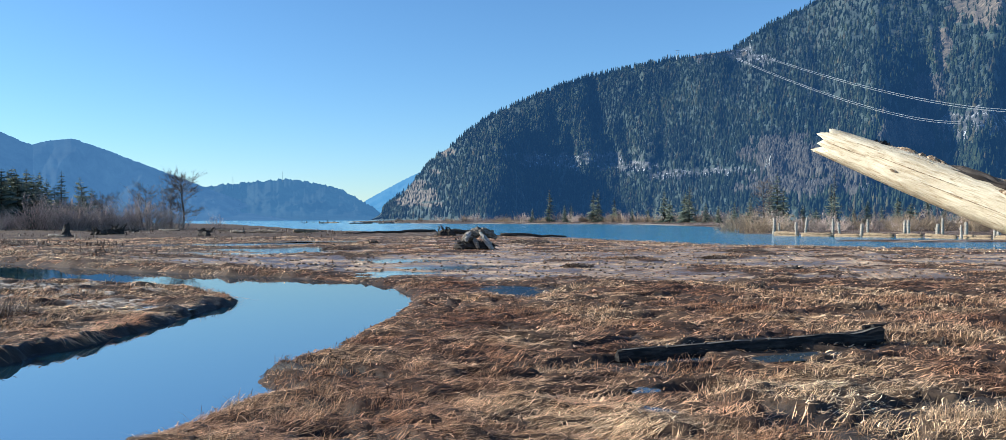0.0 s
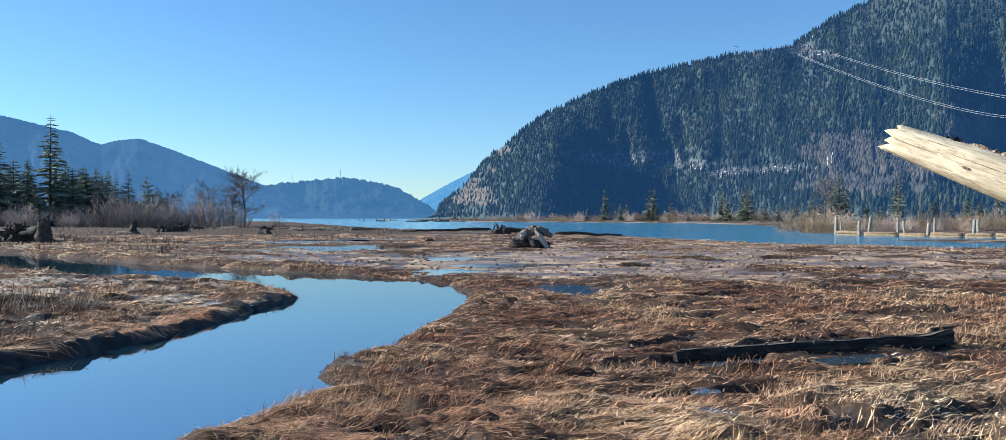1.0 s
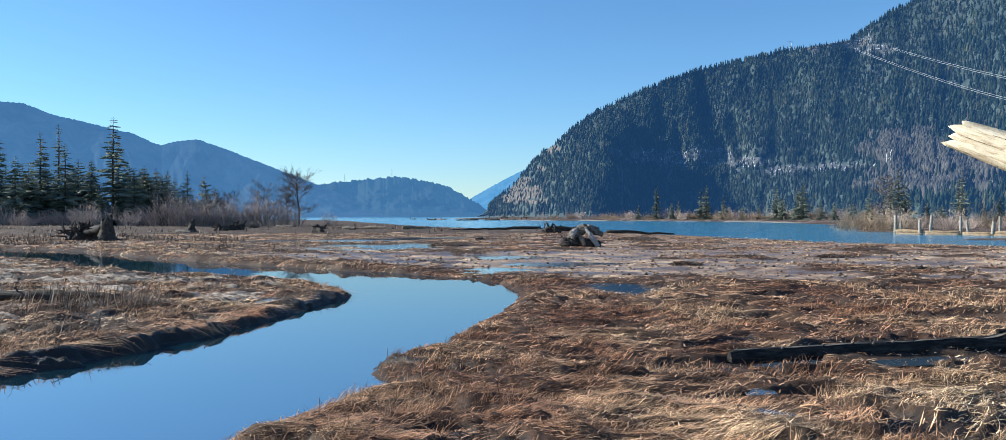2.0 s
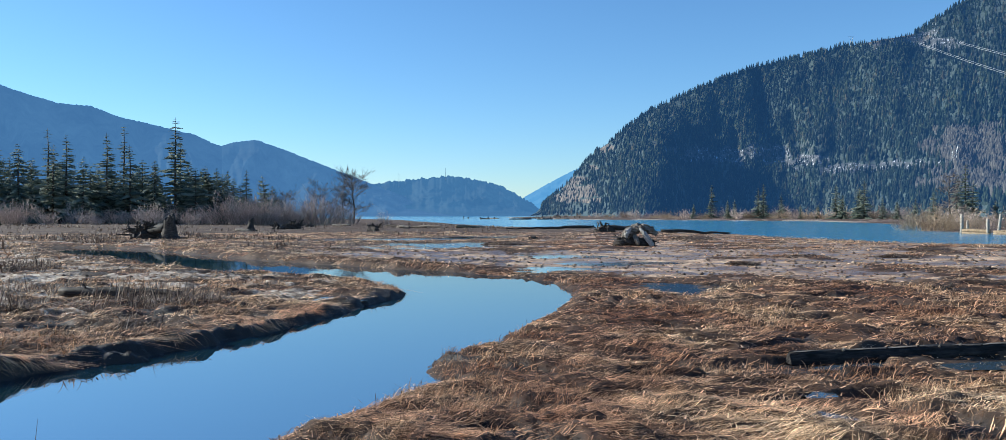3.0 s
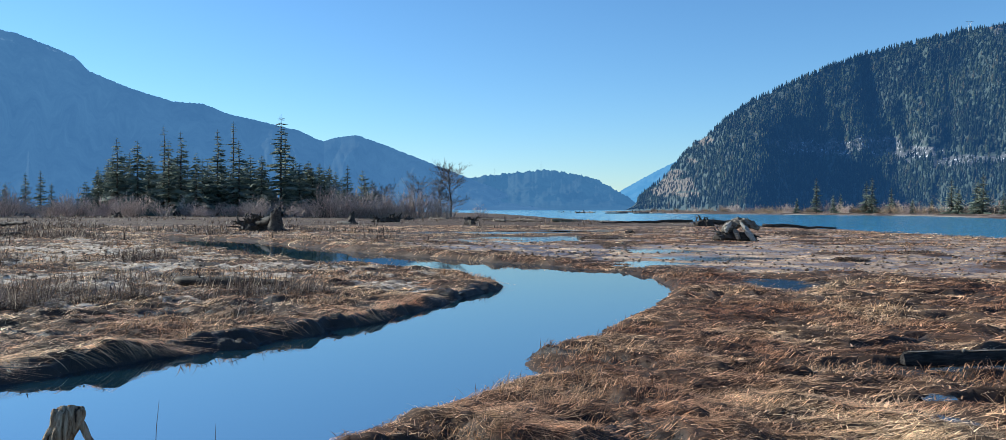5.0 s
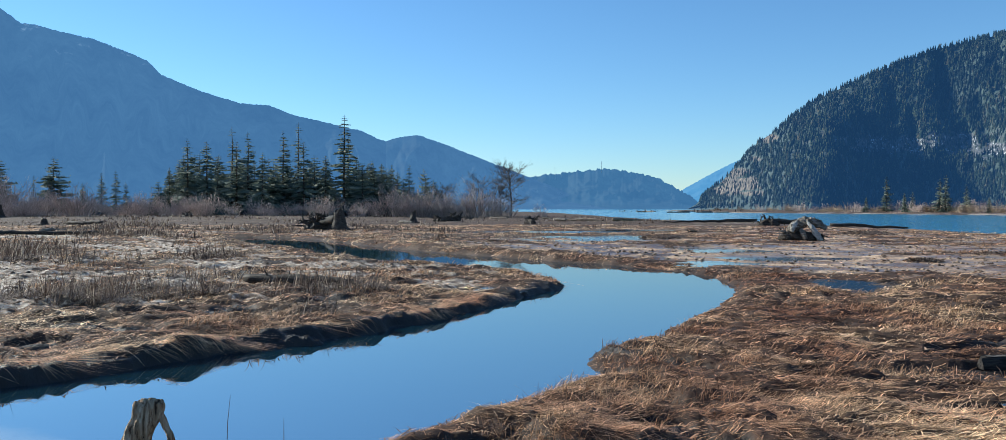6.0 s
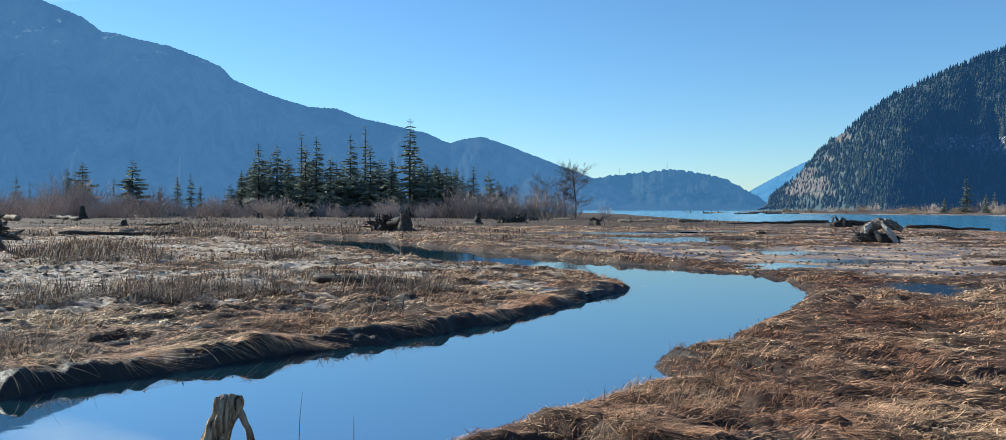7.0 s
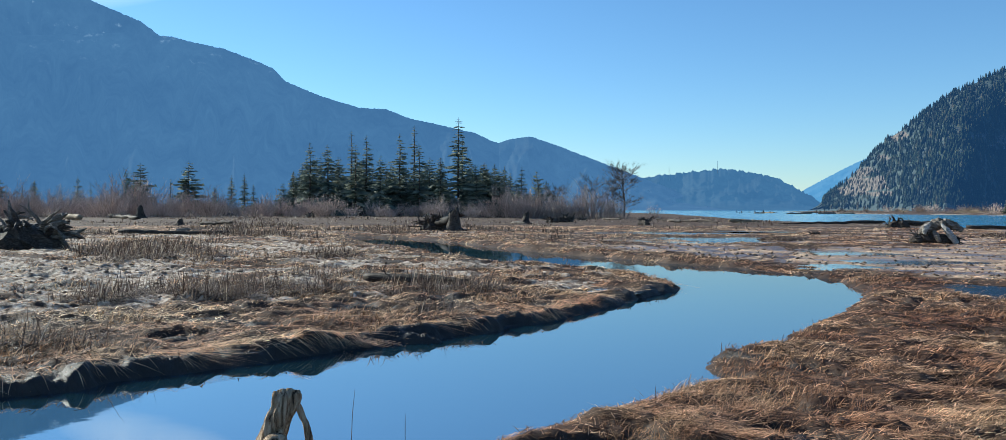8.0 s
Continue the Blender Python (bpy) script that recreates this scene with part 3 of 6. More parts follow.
# skyline of the near mountain: degrees left of the first view, degrees above the horizon
RIDGE = table([(9.0, -0.1), (8.3, 0.3), (7.8, 0.95), (6.8, 1.7), (5.8, 2.75), (4.5, 4.25), (3.2, 5.1), (2.5, 5.75), (1.1, 6.75), (-0.6, 7.55), (-2.4, 8.3), (-4.1, 8.95), (-6.3, 9.6), (-8.6, 9.95), (-10.9, 10.4), (-13.0, 10.65), (-15.0, 10.85), (-16.1, 11.5), (-17.4, 12.3), (-19.4, 13.1), (-24, 15.6), (-31, 18.5), (-45, 21.0), (-70, 20.0)])
FOOT = table([(9.0, 2500), (6, 1900), (3, 1250), (1.2, 1020), (0.3, 1050), (-1.6, 1560), (-6, 1640), (-10, 1560), (-13, 1250), (-16, 760), (-20, 500), (-31, 420), (-45, 420), (-70, 500)])
CREST = table([(9.0, 2550), (6, 2250), (3, 2050), (0, 2000), (-8, 2050), (-14, 1900), (-18, 2050), (-31, 2300), (-70, 2300)])


def slope_place(az, s):
    """A place on the near mountain: s runs from its foot (0) to the skyline (1)."""
    az, s = np.asarray(az, float), np.asarray(s, float)
    el = RIDGE(az) * s
    bench = smooth(2.6, 3.9, el) * smooth(4, -2, az) * 0.16 * smooth(-17, -13, az)
    g = 0.78 * s**1.15 + bench * (1 - s) + 0.22 * s**3
    f, c = FOOT(az), CREST(az)
    spur = 0.95 * np.abs(fbm(az * 0.16 + 0.35 * s, s * 0.5, 2, 31)) + 0.50 * fbm(az * 0.5 - 0.6 * s, s * 1.3, 3, 32) + 0.10 * fbm(az * 2.0, s * 7, 3, 33)
    rng = f + (c - f) * g + np.maximum(c - f, 700) * 0.45 * spur * smooth(0, 0.25, s) * (1 - 0.6 * s)
    a = np.radians(az)
    z = 1.6 + rng * np.tan(np.radians(el))
    return -np.sin(a) * rng, np.cos(a) * rng, z


# open ground on the slope: middle, half width, half height in degrees, kind
OPEN = [(-13.6, 10.75, 1.9, 0.26, "rock"), (-2.6, 3.95, 1.2, 0.5, "snow"), (-5.9, 3.95, 2.9, 0.55, "snow"), (-0.6, 4.3, 0.7, 0.2, "snow"), (-9.0, 3.5, 1.6, 0.35, "snow"), (-11.8, 3.0, 3.4, 0.27, "snow"), (-15.4, 3.1, 2.6, 0.28, "snow"), (-14.6, 10.6, 1.9, 0.45, "snow"), (-12.9, 10.75, 1.0, 0.25, "rock"), (-17.0, 10.1, 1.0, 0.3, "snow"), (-20.2, 2.2, 1.2, 0.45, "snow"), (-23.6, 1.75, 1.6, 0.4, "snow"), (-29.5, 5.6, 1.7, 1.0, "snow"), (-27.8, 5.9, 0.55, 0.7, "snow"), (-29.2, 12.6, 1.6, 1.5, "rock"), (-27.3, 10.0, 0.5, 1.2, "rock"), (3.7, 4.4, 0.6, 0.28, "rock"), (5.5, 2.3, 0.6, 0.28, "rock"), (6.6, 1.2, 0.6, 0.3, "rock"), (4.6, 3.2, 0.35, 0.2, "rock"), (4.8, 1.0, 0.8, 0.16, "rock"), (5.6, 1.6, 1.0, 0.6, "rock"), (-25.5, 5.0, 1.6, 1.1, "leafless"), (-26.6, 7.4, 0.8, 1.0, "leafless"), (-18.5, 3.6, 2.6, 1.3, "leafless"), (-21.5, 2.6, 2.6, 0.9, "leafless"), (-19.5, 1.7, 3.5, 0.6, "leafless")]


def open_kind(az, el):
    """0 forest, 1 snow, 2 rock, 3 leafless wood."""
    az, el = np.asarray(az, float), np.asarray(el, float)
    kind = np.zeros(az.shape, int)
    code = {"snow": 1, "rock": 2, "leafless": 3}
    wob = 0.9 * fbm(az * 1.7, el * 3.0, 4, 41)
    for a, e, w, h, k in OPEN[::-1]:
        kind = np.where(np.hypot((az - a) / w, (el - e) / h) + wob < 1.0, code[k], kind)
    return kind


def build_near_mountain():
    az = np.concatenate([np.arange(-70, -33, 1.0), np.arange(-33, 9.01, 0.11)])
    s = np.concatenate([np.linspace(0, 1, 150), [1.05]])
    a, q = np.meshgrid(az, s, indexing="ij")
    x, y, z = slope_place(a, np.minimum(q, 1))
    back = q > 1
    x, y, z = np.where(back, x * 1.25, x), np.where(back, y * 1.25, y), np.where(back, 0.0, z)
    z[:, 0] = -2
    n, k = a.shape
    i = np.arange(n * k).reshape(n, k)
    quads = np.stack([i[:-1, :-1], i[1:, :-1], i[1:, 1:], i[:-1, 1:]], -1).reshape(-1, 4)
    ac, qc = (a[:-1, :-1] + a[1:, 1:]) / 2, (q[:-1, :-1] + q[1:, 1:]) / 2
    kind = open_kind(ac, RIDGE(ac) * qc)
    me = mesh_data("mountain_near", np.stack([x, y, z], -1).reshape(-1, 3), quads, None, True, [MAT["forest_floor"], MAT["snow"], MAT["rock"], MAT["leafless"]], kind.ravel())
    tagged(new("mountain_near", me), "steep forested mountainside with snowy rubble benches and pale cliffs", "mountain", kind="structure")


build_near_mountain()


def build_leafless_wood():
    """Bare grey deciduous trees in the openings of the slope."""
    rng = np.random.RandomState(6)
    az, s = rng.uniform(-29, -13, 40000), rng.uniform(0.02, 0.75, 40000)
    keep = open_kind(az, RIDGE(az) * s) == 3
    az, s = az[keep][:5200], s[keep][:5200]
    x, y, z = slope_place(az, s)
    m = len(az)
    h = rng.uniform(5, 11, m)
    w = h * rng.uniform(0.10, 0.20, m)
    verts = []
    for zz, rr in ((0.0, 0.15), (0.35, 0.9), (0.7, 1.0)):
        for k in range(4):
            ang = math.pi * k / 2 + rng.uniform(0, 1.2, m)
            rad = w * rr * rng.uniform(0.6, 1.3, m)
            verts.append(np.stack([x + np.cos(ang) * rad, y + np.sin(ang) * rad, z + h * zz - 0.5], 1))
    verts.append(np.stack([x, y, z + h], 1))
    v = np.stack(verts, 1)
    tris = []
    for i in range(2):
        for k in range(4):
            a, b = i * 4 + k, i * 4 + (k + 1) % 4
            tris += [(a, b, b + 4), (a, b + 4, a + 4)]
    tris += [(8 + k, 8 + (k + 1) % 4, 12) for k in range(4)]
    f = (np.arange(m)[:, None, None] * 13 + np.array(tris)[None]).reshape(-1, 3)
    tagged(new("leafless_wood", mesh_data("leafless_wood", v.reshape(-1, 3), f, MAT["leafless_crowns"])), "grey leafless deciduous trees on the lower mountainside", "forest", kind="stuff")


build_leafless_wood()


def build_far_trees():
    """Conifers of the near mountain, one joined wood."""
    rng = np.random.RandomState(5)
    n = 30000
    az = rng.uniform(-33, 8.3, n)
    s = rng.uniform(0.0, 1.0, n) ** 0.85
    crest_az = rng.uniform(-33, 8.3, 1100)
    az, s = np.concatenate([az, crest_az]), np.concatenate([s, rng.uniform(0.985, 1.0, 1100)])
    el = RIDGE(az) * s
    kind = open_kind(az, el)
    patchy = fbm(az * 0.8, el * 1.2, 3, 51)
    keep = np.where(kind == 0, rng.uniform(0, 1, len(az)) < 0.9 + 0.6 * patchy, rng.uniform(0, 1, len(az)) < np.array([1, 0.55, 0.60, 0.16])[kind])
    # fewer on the bluff at the mountain's seaward end
    keep &= (az < 3.0) | (rng.uniform(0, 1, len(az)) < 0.85)
    keep &= (RIDGE(az) > 0.6) & (rng.uniform(0, 1, len(az)) < np.clip(RIDGE(az) / 9.0, 0.4, 1.0))
    az, s = az[keep], s[keep]
    x, y, z = slope_place(az, s)
    m = len(az)
    dist = np.hypot(x, y)
    h = rng.uniform(6.5, 15, m) * np.where(open_kind(az, RIDGE(az) * s) == 0, 1.0, 0.6) * (0.72 + 0.28 * smooth(500, 1500, dist))
    w = h * rng.uniform(0.18, 0.34, m)
    sides = 4
    prof = [(0.03, 1.0), (0.34, 0.60), (0.38, 0.80), (0.64, 0.34), (0.68, 0.48)]
    verts = []
    for zz, rr in prof:
        for k in range(sides):
            ang = 2 * math.pi * k / sides + rng.uniform(0, 1.2, m)
            rad = w * rr * rng.uniform(0.6, 1.3, m)
            verts.append(np.stack([x + np.cos(ang) * rad, y + np.sin(ang) * rad, z + h * zz - 1.0], 1))
    verts.append(np.stack([x + rng.uniform(-0.3, 0.3, m), y, z + h], 1))
    v = np.stack(verts, 1)
    per = v.shape[1]
    tris = []
    for i in range(len(prof) - 1):
        for k in range(sides):
            a, b = i * sides + k, i * sides + (k + 1) % sides
            tris += [(a, b, b + sides), (a, b + sides, a + sides)]
    last = (len(prof) - 1) * sides
    tris += [(last + k, last + (k + 1) % sides, per - 1) for k in range(sides)]
    f = (np.arange(m)[:, None, None] * per + np.array(tris)[None]).reshape(-1, 3)
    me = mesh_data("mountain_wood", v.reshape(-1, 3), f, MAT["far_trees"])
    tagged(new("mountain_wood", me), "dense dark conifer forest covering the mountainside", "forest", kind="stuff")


build_far_trees()


def build_far_ridge(name, points, dist, spread, mat, label, seed, tips=0.05):
    """A distant ridge: its face falls from the skyline to the water's edge."""
    line = table(points)
    lo, hi = min(p[0] for p in points), max(p[0] for p in points)
    az = np.arange(lo, hi + 0.02, 0.07)
    s = np.linspace(0, 1, 60)
    a, q = np.meshgrid(az, s, indexing="ij")
    top = line(a) + tips * fbm(a * 9.0, a * 0 + seed, 3, seed) + 0.3 * tips * fbm(a * 40, a * 0, 2, seed + 1)
    r = dist + spread * (q - 1) + spread * 0.55 * (np.abs(fbm(a * 0.35 + 0.5 * q, q * 0.9, 3, seed + 2)) + 0.3 * fbm(a * 1.6, q * 4, 3, seed + 3)) * np.sin(math.pi * np.clip(q, 0, 1))
    r = np.minimum(r, 4880)
    ar = np.radians(a)
    z = 1.6 + r * np.tan(np.radians(top * q))
    z[:, 0] = -3
    n, k = a.shape
    i = np.arange(n * k).reshape(n, k)
    quads = np.stack([i[:-1, :-1], i[1:, :-1], i[1:, 1:], i[:-1, 1:]], -1).reshape(-1, 4)
    me = mesh_data(name, np.stack([-np.sin(ar) * r, np.cos(ar) * r, z], -1).reshape(-1, 3), quads, mat, True)
    tagged(new(name, me), label, "mountain", kind="structure")


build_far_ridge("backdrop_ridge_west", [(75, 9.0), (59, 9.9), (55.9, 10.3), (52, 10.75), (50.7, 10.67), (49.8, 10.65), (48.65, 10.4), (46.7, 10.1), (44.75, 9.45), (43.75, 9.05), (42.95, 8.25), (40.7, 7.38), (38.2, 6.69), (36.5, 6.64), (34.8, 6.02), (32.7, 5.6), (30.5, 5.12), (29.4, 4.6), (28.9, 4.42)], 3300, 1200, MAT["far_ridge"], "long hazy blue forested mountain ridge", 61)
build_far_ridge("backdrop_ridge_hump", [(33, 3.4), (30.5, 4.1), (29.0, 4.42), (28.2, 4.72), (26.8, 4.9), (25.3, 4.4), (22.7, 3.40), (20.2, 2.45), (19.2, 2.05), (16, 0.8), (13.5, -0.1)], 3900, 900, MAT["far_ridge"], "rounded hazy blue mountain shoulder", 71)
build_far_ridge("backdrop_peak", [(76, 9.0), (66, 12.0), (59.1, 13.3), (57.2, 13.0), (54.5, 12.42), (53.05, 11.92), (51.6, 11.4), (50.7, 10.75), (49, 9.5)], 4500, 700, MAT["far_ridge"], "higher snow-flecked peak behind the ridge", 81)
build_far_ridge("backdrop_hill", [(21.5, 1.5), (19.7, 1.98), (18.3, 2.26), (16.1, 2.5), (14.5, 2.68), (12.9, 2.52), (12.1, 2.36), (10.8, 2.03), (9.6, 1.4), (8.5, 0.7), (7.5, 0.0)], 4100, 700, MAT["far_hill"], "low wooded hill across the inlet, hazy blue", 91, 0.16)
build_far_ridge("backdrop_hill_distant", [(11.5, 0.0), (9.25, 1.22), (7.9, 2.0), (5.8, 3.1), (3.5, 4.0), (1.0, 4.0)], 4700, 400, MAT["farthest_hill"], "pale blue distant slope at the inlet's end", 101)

# ---- sedge, reeds and tufts ----


def ribbons(root, step, rise, width, segments, mat, name, label, category, z_tip, z_root, tone=None, curl=None):
    """Many thin bent blades: root places, plan step to the tip, rise of the arch, and width, one row a blade."""
    n = len(root)
    t = np.linspace(0, 1, segments + 1)
    side = np.stack([-step[:, 1], step[:, 0]], 1)
    if curl is None:
        curl = np.zeros(n)
    bow = side * curl[:, None]
    side = side / (np.linalg.norm(side, axis=1)[:, None] + 1e-9)
    rows = []
    for k, u in enumerate(t):
        c = root + step * u + bow * (4 * u * (1 - u))
        z = z_root * (1 - u) + z_tip * u + rise * 4 * u * (1 - u) * (1.15 - 0.3 * u)
        if k < segments:
            w = width * (1 - 0.55 * u) * 0.5
            rows.append(np.column_stack([c - side * w[:, None], z]))
            rows.append(np.column_stack([c + side * w[:, None], z + 0.3 * w]))
        else:
            rows.append(np.column_stack([c, z]))
    v = np.stack(rows, 1)
    per = v.shape[1]
    tris = []
    for k in range(segments - 1):
        a = 2 * k
        tris += [(a, a + 1, a + 3), (a, a + 3, a + 2)]
    tris.append((2 * segments - 2, 2 * segments - 1, 2 * segments))
    f = (np.arange(n)[:, None, None] * per + np.array(tris)[None]).reshape(-1, 3)
    me = mesh_data(name, v.reshape(-1, 3), f, mat)
    if tone is None:
        tone = np.full(n, 0.6)
    me.attributes.new("tone", "FLOAT", "POINT").data.foreach_set("value", np.repeat(tone, per).astype(np.float32))
    return tagged(new(name, me), label, category, kind="stuff")


def scatter(n, r0, r1, power, rng, lo=-33.0, hi=62.0):
    """Plan places in the seen sector, thinning with distance."""
    u = rng.uniform(0, 1, n)
    e = 2 - power
    r = (r0**e + (r1**e - r0**e) * u) ** (1 / e)
    a = np.radians(rng.uniform(lo, hi, n))
    return -np.sin(a) * r, np.cos(a) * r, r


def flow(x, y):
    wild = 1 - 0.6 * smooth(-4.5, -6, x)
    return 0.30 + 0.5 * smooth(-4.5, -6.5, x) + wild * (1.0 * fbm(x * 0.28, y * 0.28, 3, 201) + 1.3 * fbm(x * 0.9, y * 0.9, 2, 203))


def build_lying_sedge():
    """Locks of long blades, combed flat by the tide."""
    rng = np.random.RandomState(21)
    x, y, r = scatter(52000, 4.0, 80.0, 1.75, rng)
    # the ground about the camera, all round
    xa, ya, ra = scatter(4200, 0.3, 5.5, 0.0, rng, -180.0, 180.0)
    x, y, r = np.concatenate([x, xa]), np.concatenate([y, ya]), np.concatenate([r, ra])
    z, mud, silt, bank, ch, inl = terrain(x, y)
    steep = (x < -4.2) & (y < 22)
    bare = np.clip(mud * 1.3 + 1.3 * silt + 1.2 * bank, 0, 0.97)
    # none on the sunken log
    k = np.clip(((x - 1.3) * 3.36 + (y - 9.7) * 1.03) / 12.35, 0, 1)
    off_log = np.hypot(x - 1.3 - 3.36 * k, y - 9.7 - 1.03 * k) > 0.26
    gap = fbm(x * 2.4, y * 5.2, 3, 35) + 0.5 * fbm(x * 0.7, y * 1.5, 2, 36)
    thin = smooth(-0.02, -0.16, gap) * np.where(steep, 0.5, 0.88)
    keep = off_log & (rng.uniform(0, 1, len(x)) > thin) & (ch > np.where(steep, 0.36, 0.1)) & (inl > 1.5) & (rng.uniform(0, 1, len(x)) > bare) & (pool_depth(x, y) < -0.3)
    x, y, r, mud, steep = x[keep], y[keep], r[keep], mud[keep], steep[keep]
    n, m = len(x), 12
    turn = flow(x, y) + rng.normal(0, 0.20, n)
    long = rng.uniform(0.10, 0.34, n) * (1 + 0.008 * r) * np.where(steep, 0.65, 1.0)
    tone = np.clip(0.5 + 0.42 * rng.uniform(-1, 1, n) + 1.0 * fbm(x * 1.6, y * 3.4, 3, 33), 0, 1)
    lift = rng.uniform(0, 1, n) ** 2.5
    bend = rng.normal(0, 0.16, n)
    size = 0.05 + 0.08 * rng.uniform(0, 1, n) + 0.0025 * r
    rep = lambda q: np.repeat(q, m)
    total = n * m
    bx = rep(x) + rng.normal(0, 1, total) * rep(size)
    by = rep(y) + rng.normal(0, 1, total) * rep(size)
    loose = rng.uniform(0, 1, n) ** 2
    th = rep(turn) + rng.normal(0, 1, total) * (0.10 + 0.42 * rep(loose))
    step = np.stack([np.cos(th), np.sin(th)], 1) * (rep(long) * rng.uniform(0.55, 1.15, total))[:, None]
    z1, _, _, _, c1, _ = terrain(bx, by)
    z2, _, _, _, c2, _ = terrain(bx + step[:, 0], by + step[:, 1])
    low = 1 - 0.8 * np.clip(rep(mud) * 1.5, 0, 1)
    ok = (c1 > 0.04) & (c2 > np.where(rep(steep) & (rng.uniform(0, 1, total) < 0.88), 0.10, -0.06))
    up = (0.008 + 0.026 * rep(lift) * rng.uniform(0.4, 1.2, total)) * low
    z2 = np.maximum(z2, WATER - 0.01)
    wide = np.maximum(0.0042, 0.00072 * rep(r)) * rng.uniform(0.6, 1.5, total)
    ribbons(np.stack([bx, by], 1)[ok], step[ok], up[ok], wide[ok], 2, MAT["sedge"], "lying_sedge", "matted dead sedge blades lying on the marsh", "grass", (z2 + 0.4 * up)[ok], (z1 - 0.004)[ok], np.clip(rep(tone) + rng.normal(0, 0.12, total), 0, 1)[ok], (rep(bend) + rng.normal(0, 0.05, total))[ok])


def build_litter():
    """Short broken bits of blade strewn over the mat and the flats."""
    rng = np.random.RandomState(24)
    x, y, r = scatter(100000, 4.0, 75.0, 1.75, rng)
    z, mud, silt, bank, ch, inl = terrain(x, y)
    keep = (ch > 0.15) & (inl > 1.0) & (rng.uniform(0, 1, len(x)) > 0.75 * mud + 0.7 * silt) & (pool_depth(x, y) < -0.15)
    x, y, r, z = x[keep], y[keep], r[keep], z[keep]
    n = len(x)
    th = rng.uniform(0, 2 * math.pi, n)
    step = np.stack([np.cos(th), np.sin(th)], 1) * (rng.uniform(0.03, 0.15, n) * (1 + 0.015 * r))[:, None]
    up = rng.uniform(0.008, 0.04, n)
    ribbons(np.stack([x, y], 1), step, 0.3 * up, np.maximum(0.008, 0.0014 * r) * rng.uniform(0.6, 1.5, n), 2, MAT["sedge"], "sedge_litter", "broken bits of dead sedge strewn over the mat", "grass", z + up, z + 0.3 * up, rng.uniform(0, 1, n))


def build_standing_sedge():
    rng = np.random.RandomState(22)
    x, y, r = scatter(240000, 5.0, 60.0, 1.7, rng)
    tuft = fbm(x * 0.55, y * 0.9, 3, 211) + 0.35 * fbm(x * 2.2, y * 2.2, 2, 212)
    x, y, r, tuft = (q[tuft > -0.09] for q in (x, y, r, tuft))
    z, mud, silt, bank, ch, inl = terrain(x, y)
    # a pale belt of upright stubble some thirteen metres out, and the crests of both banks
    belt = smooth(2.2, 0.4, np.abs(y - 13.6 - 0.12 * x)) * smooth(-1, 2, x)
    crest = smooth(0.7, 0.25, np.abs(ch - 0.45))
    keep = (ch > 0.18) & (inl > 1.5) & (tuft + 0.30 * belt + 0.04 * crest - 0.6 * mud > 0.25) & (pool_depth(x, y) < -0.3)
    x, y, r, z = x[keep], y[keep], r[keep], z[keep]
    n = len(x)
    th = flow(x, y) + rng.normal(0, 1.1, n)
    tall = rng.uniform(0.03, 0.11, n) * (1 + 0.006 * r)
    step = np.stack([np.cos(th), np.sin(th)], 1) * (tall * rng.uniform(0.5, 2.2, n))[:, None]
    ribbons(np.stack([x, y], 1), step, 0.25 * tall, np.maximum(0.0042, 0.0007 * r) * rng.uniform(0.6, 1.4, n), 2, MAT["sedge"], "standing_sedge", "short upright tufts of dead straw-coloured sedge", "grass", z + tall, z - 0.01, rng.uniform(0.1, 0.72, n))


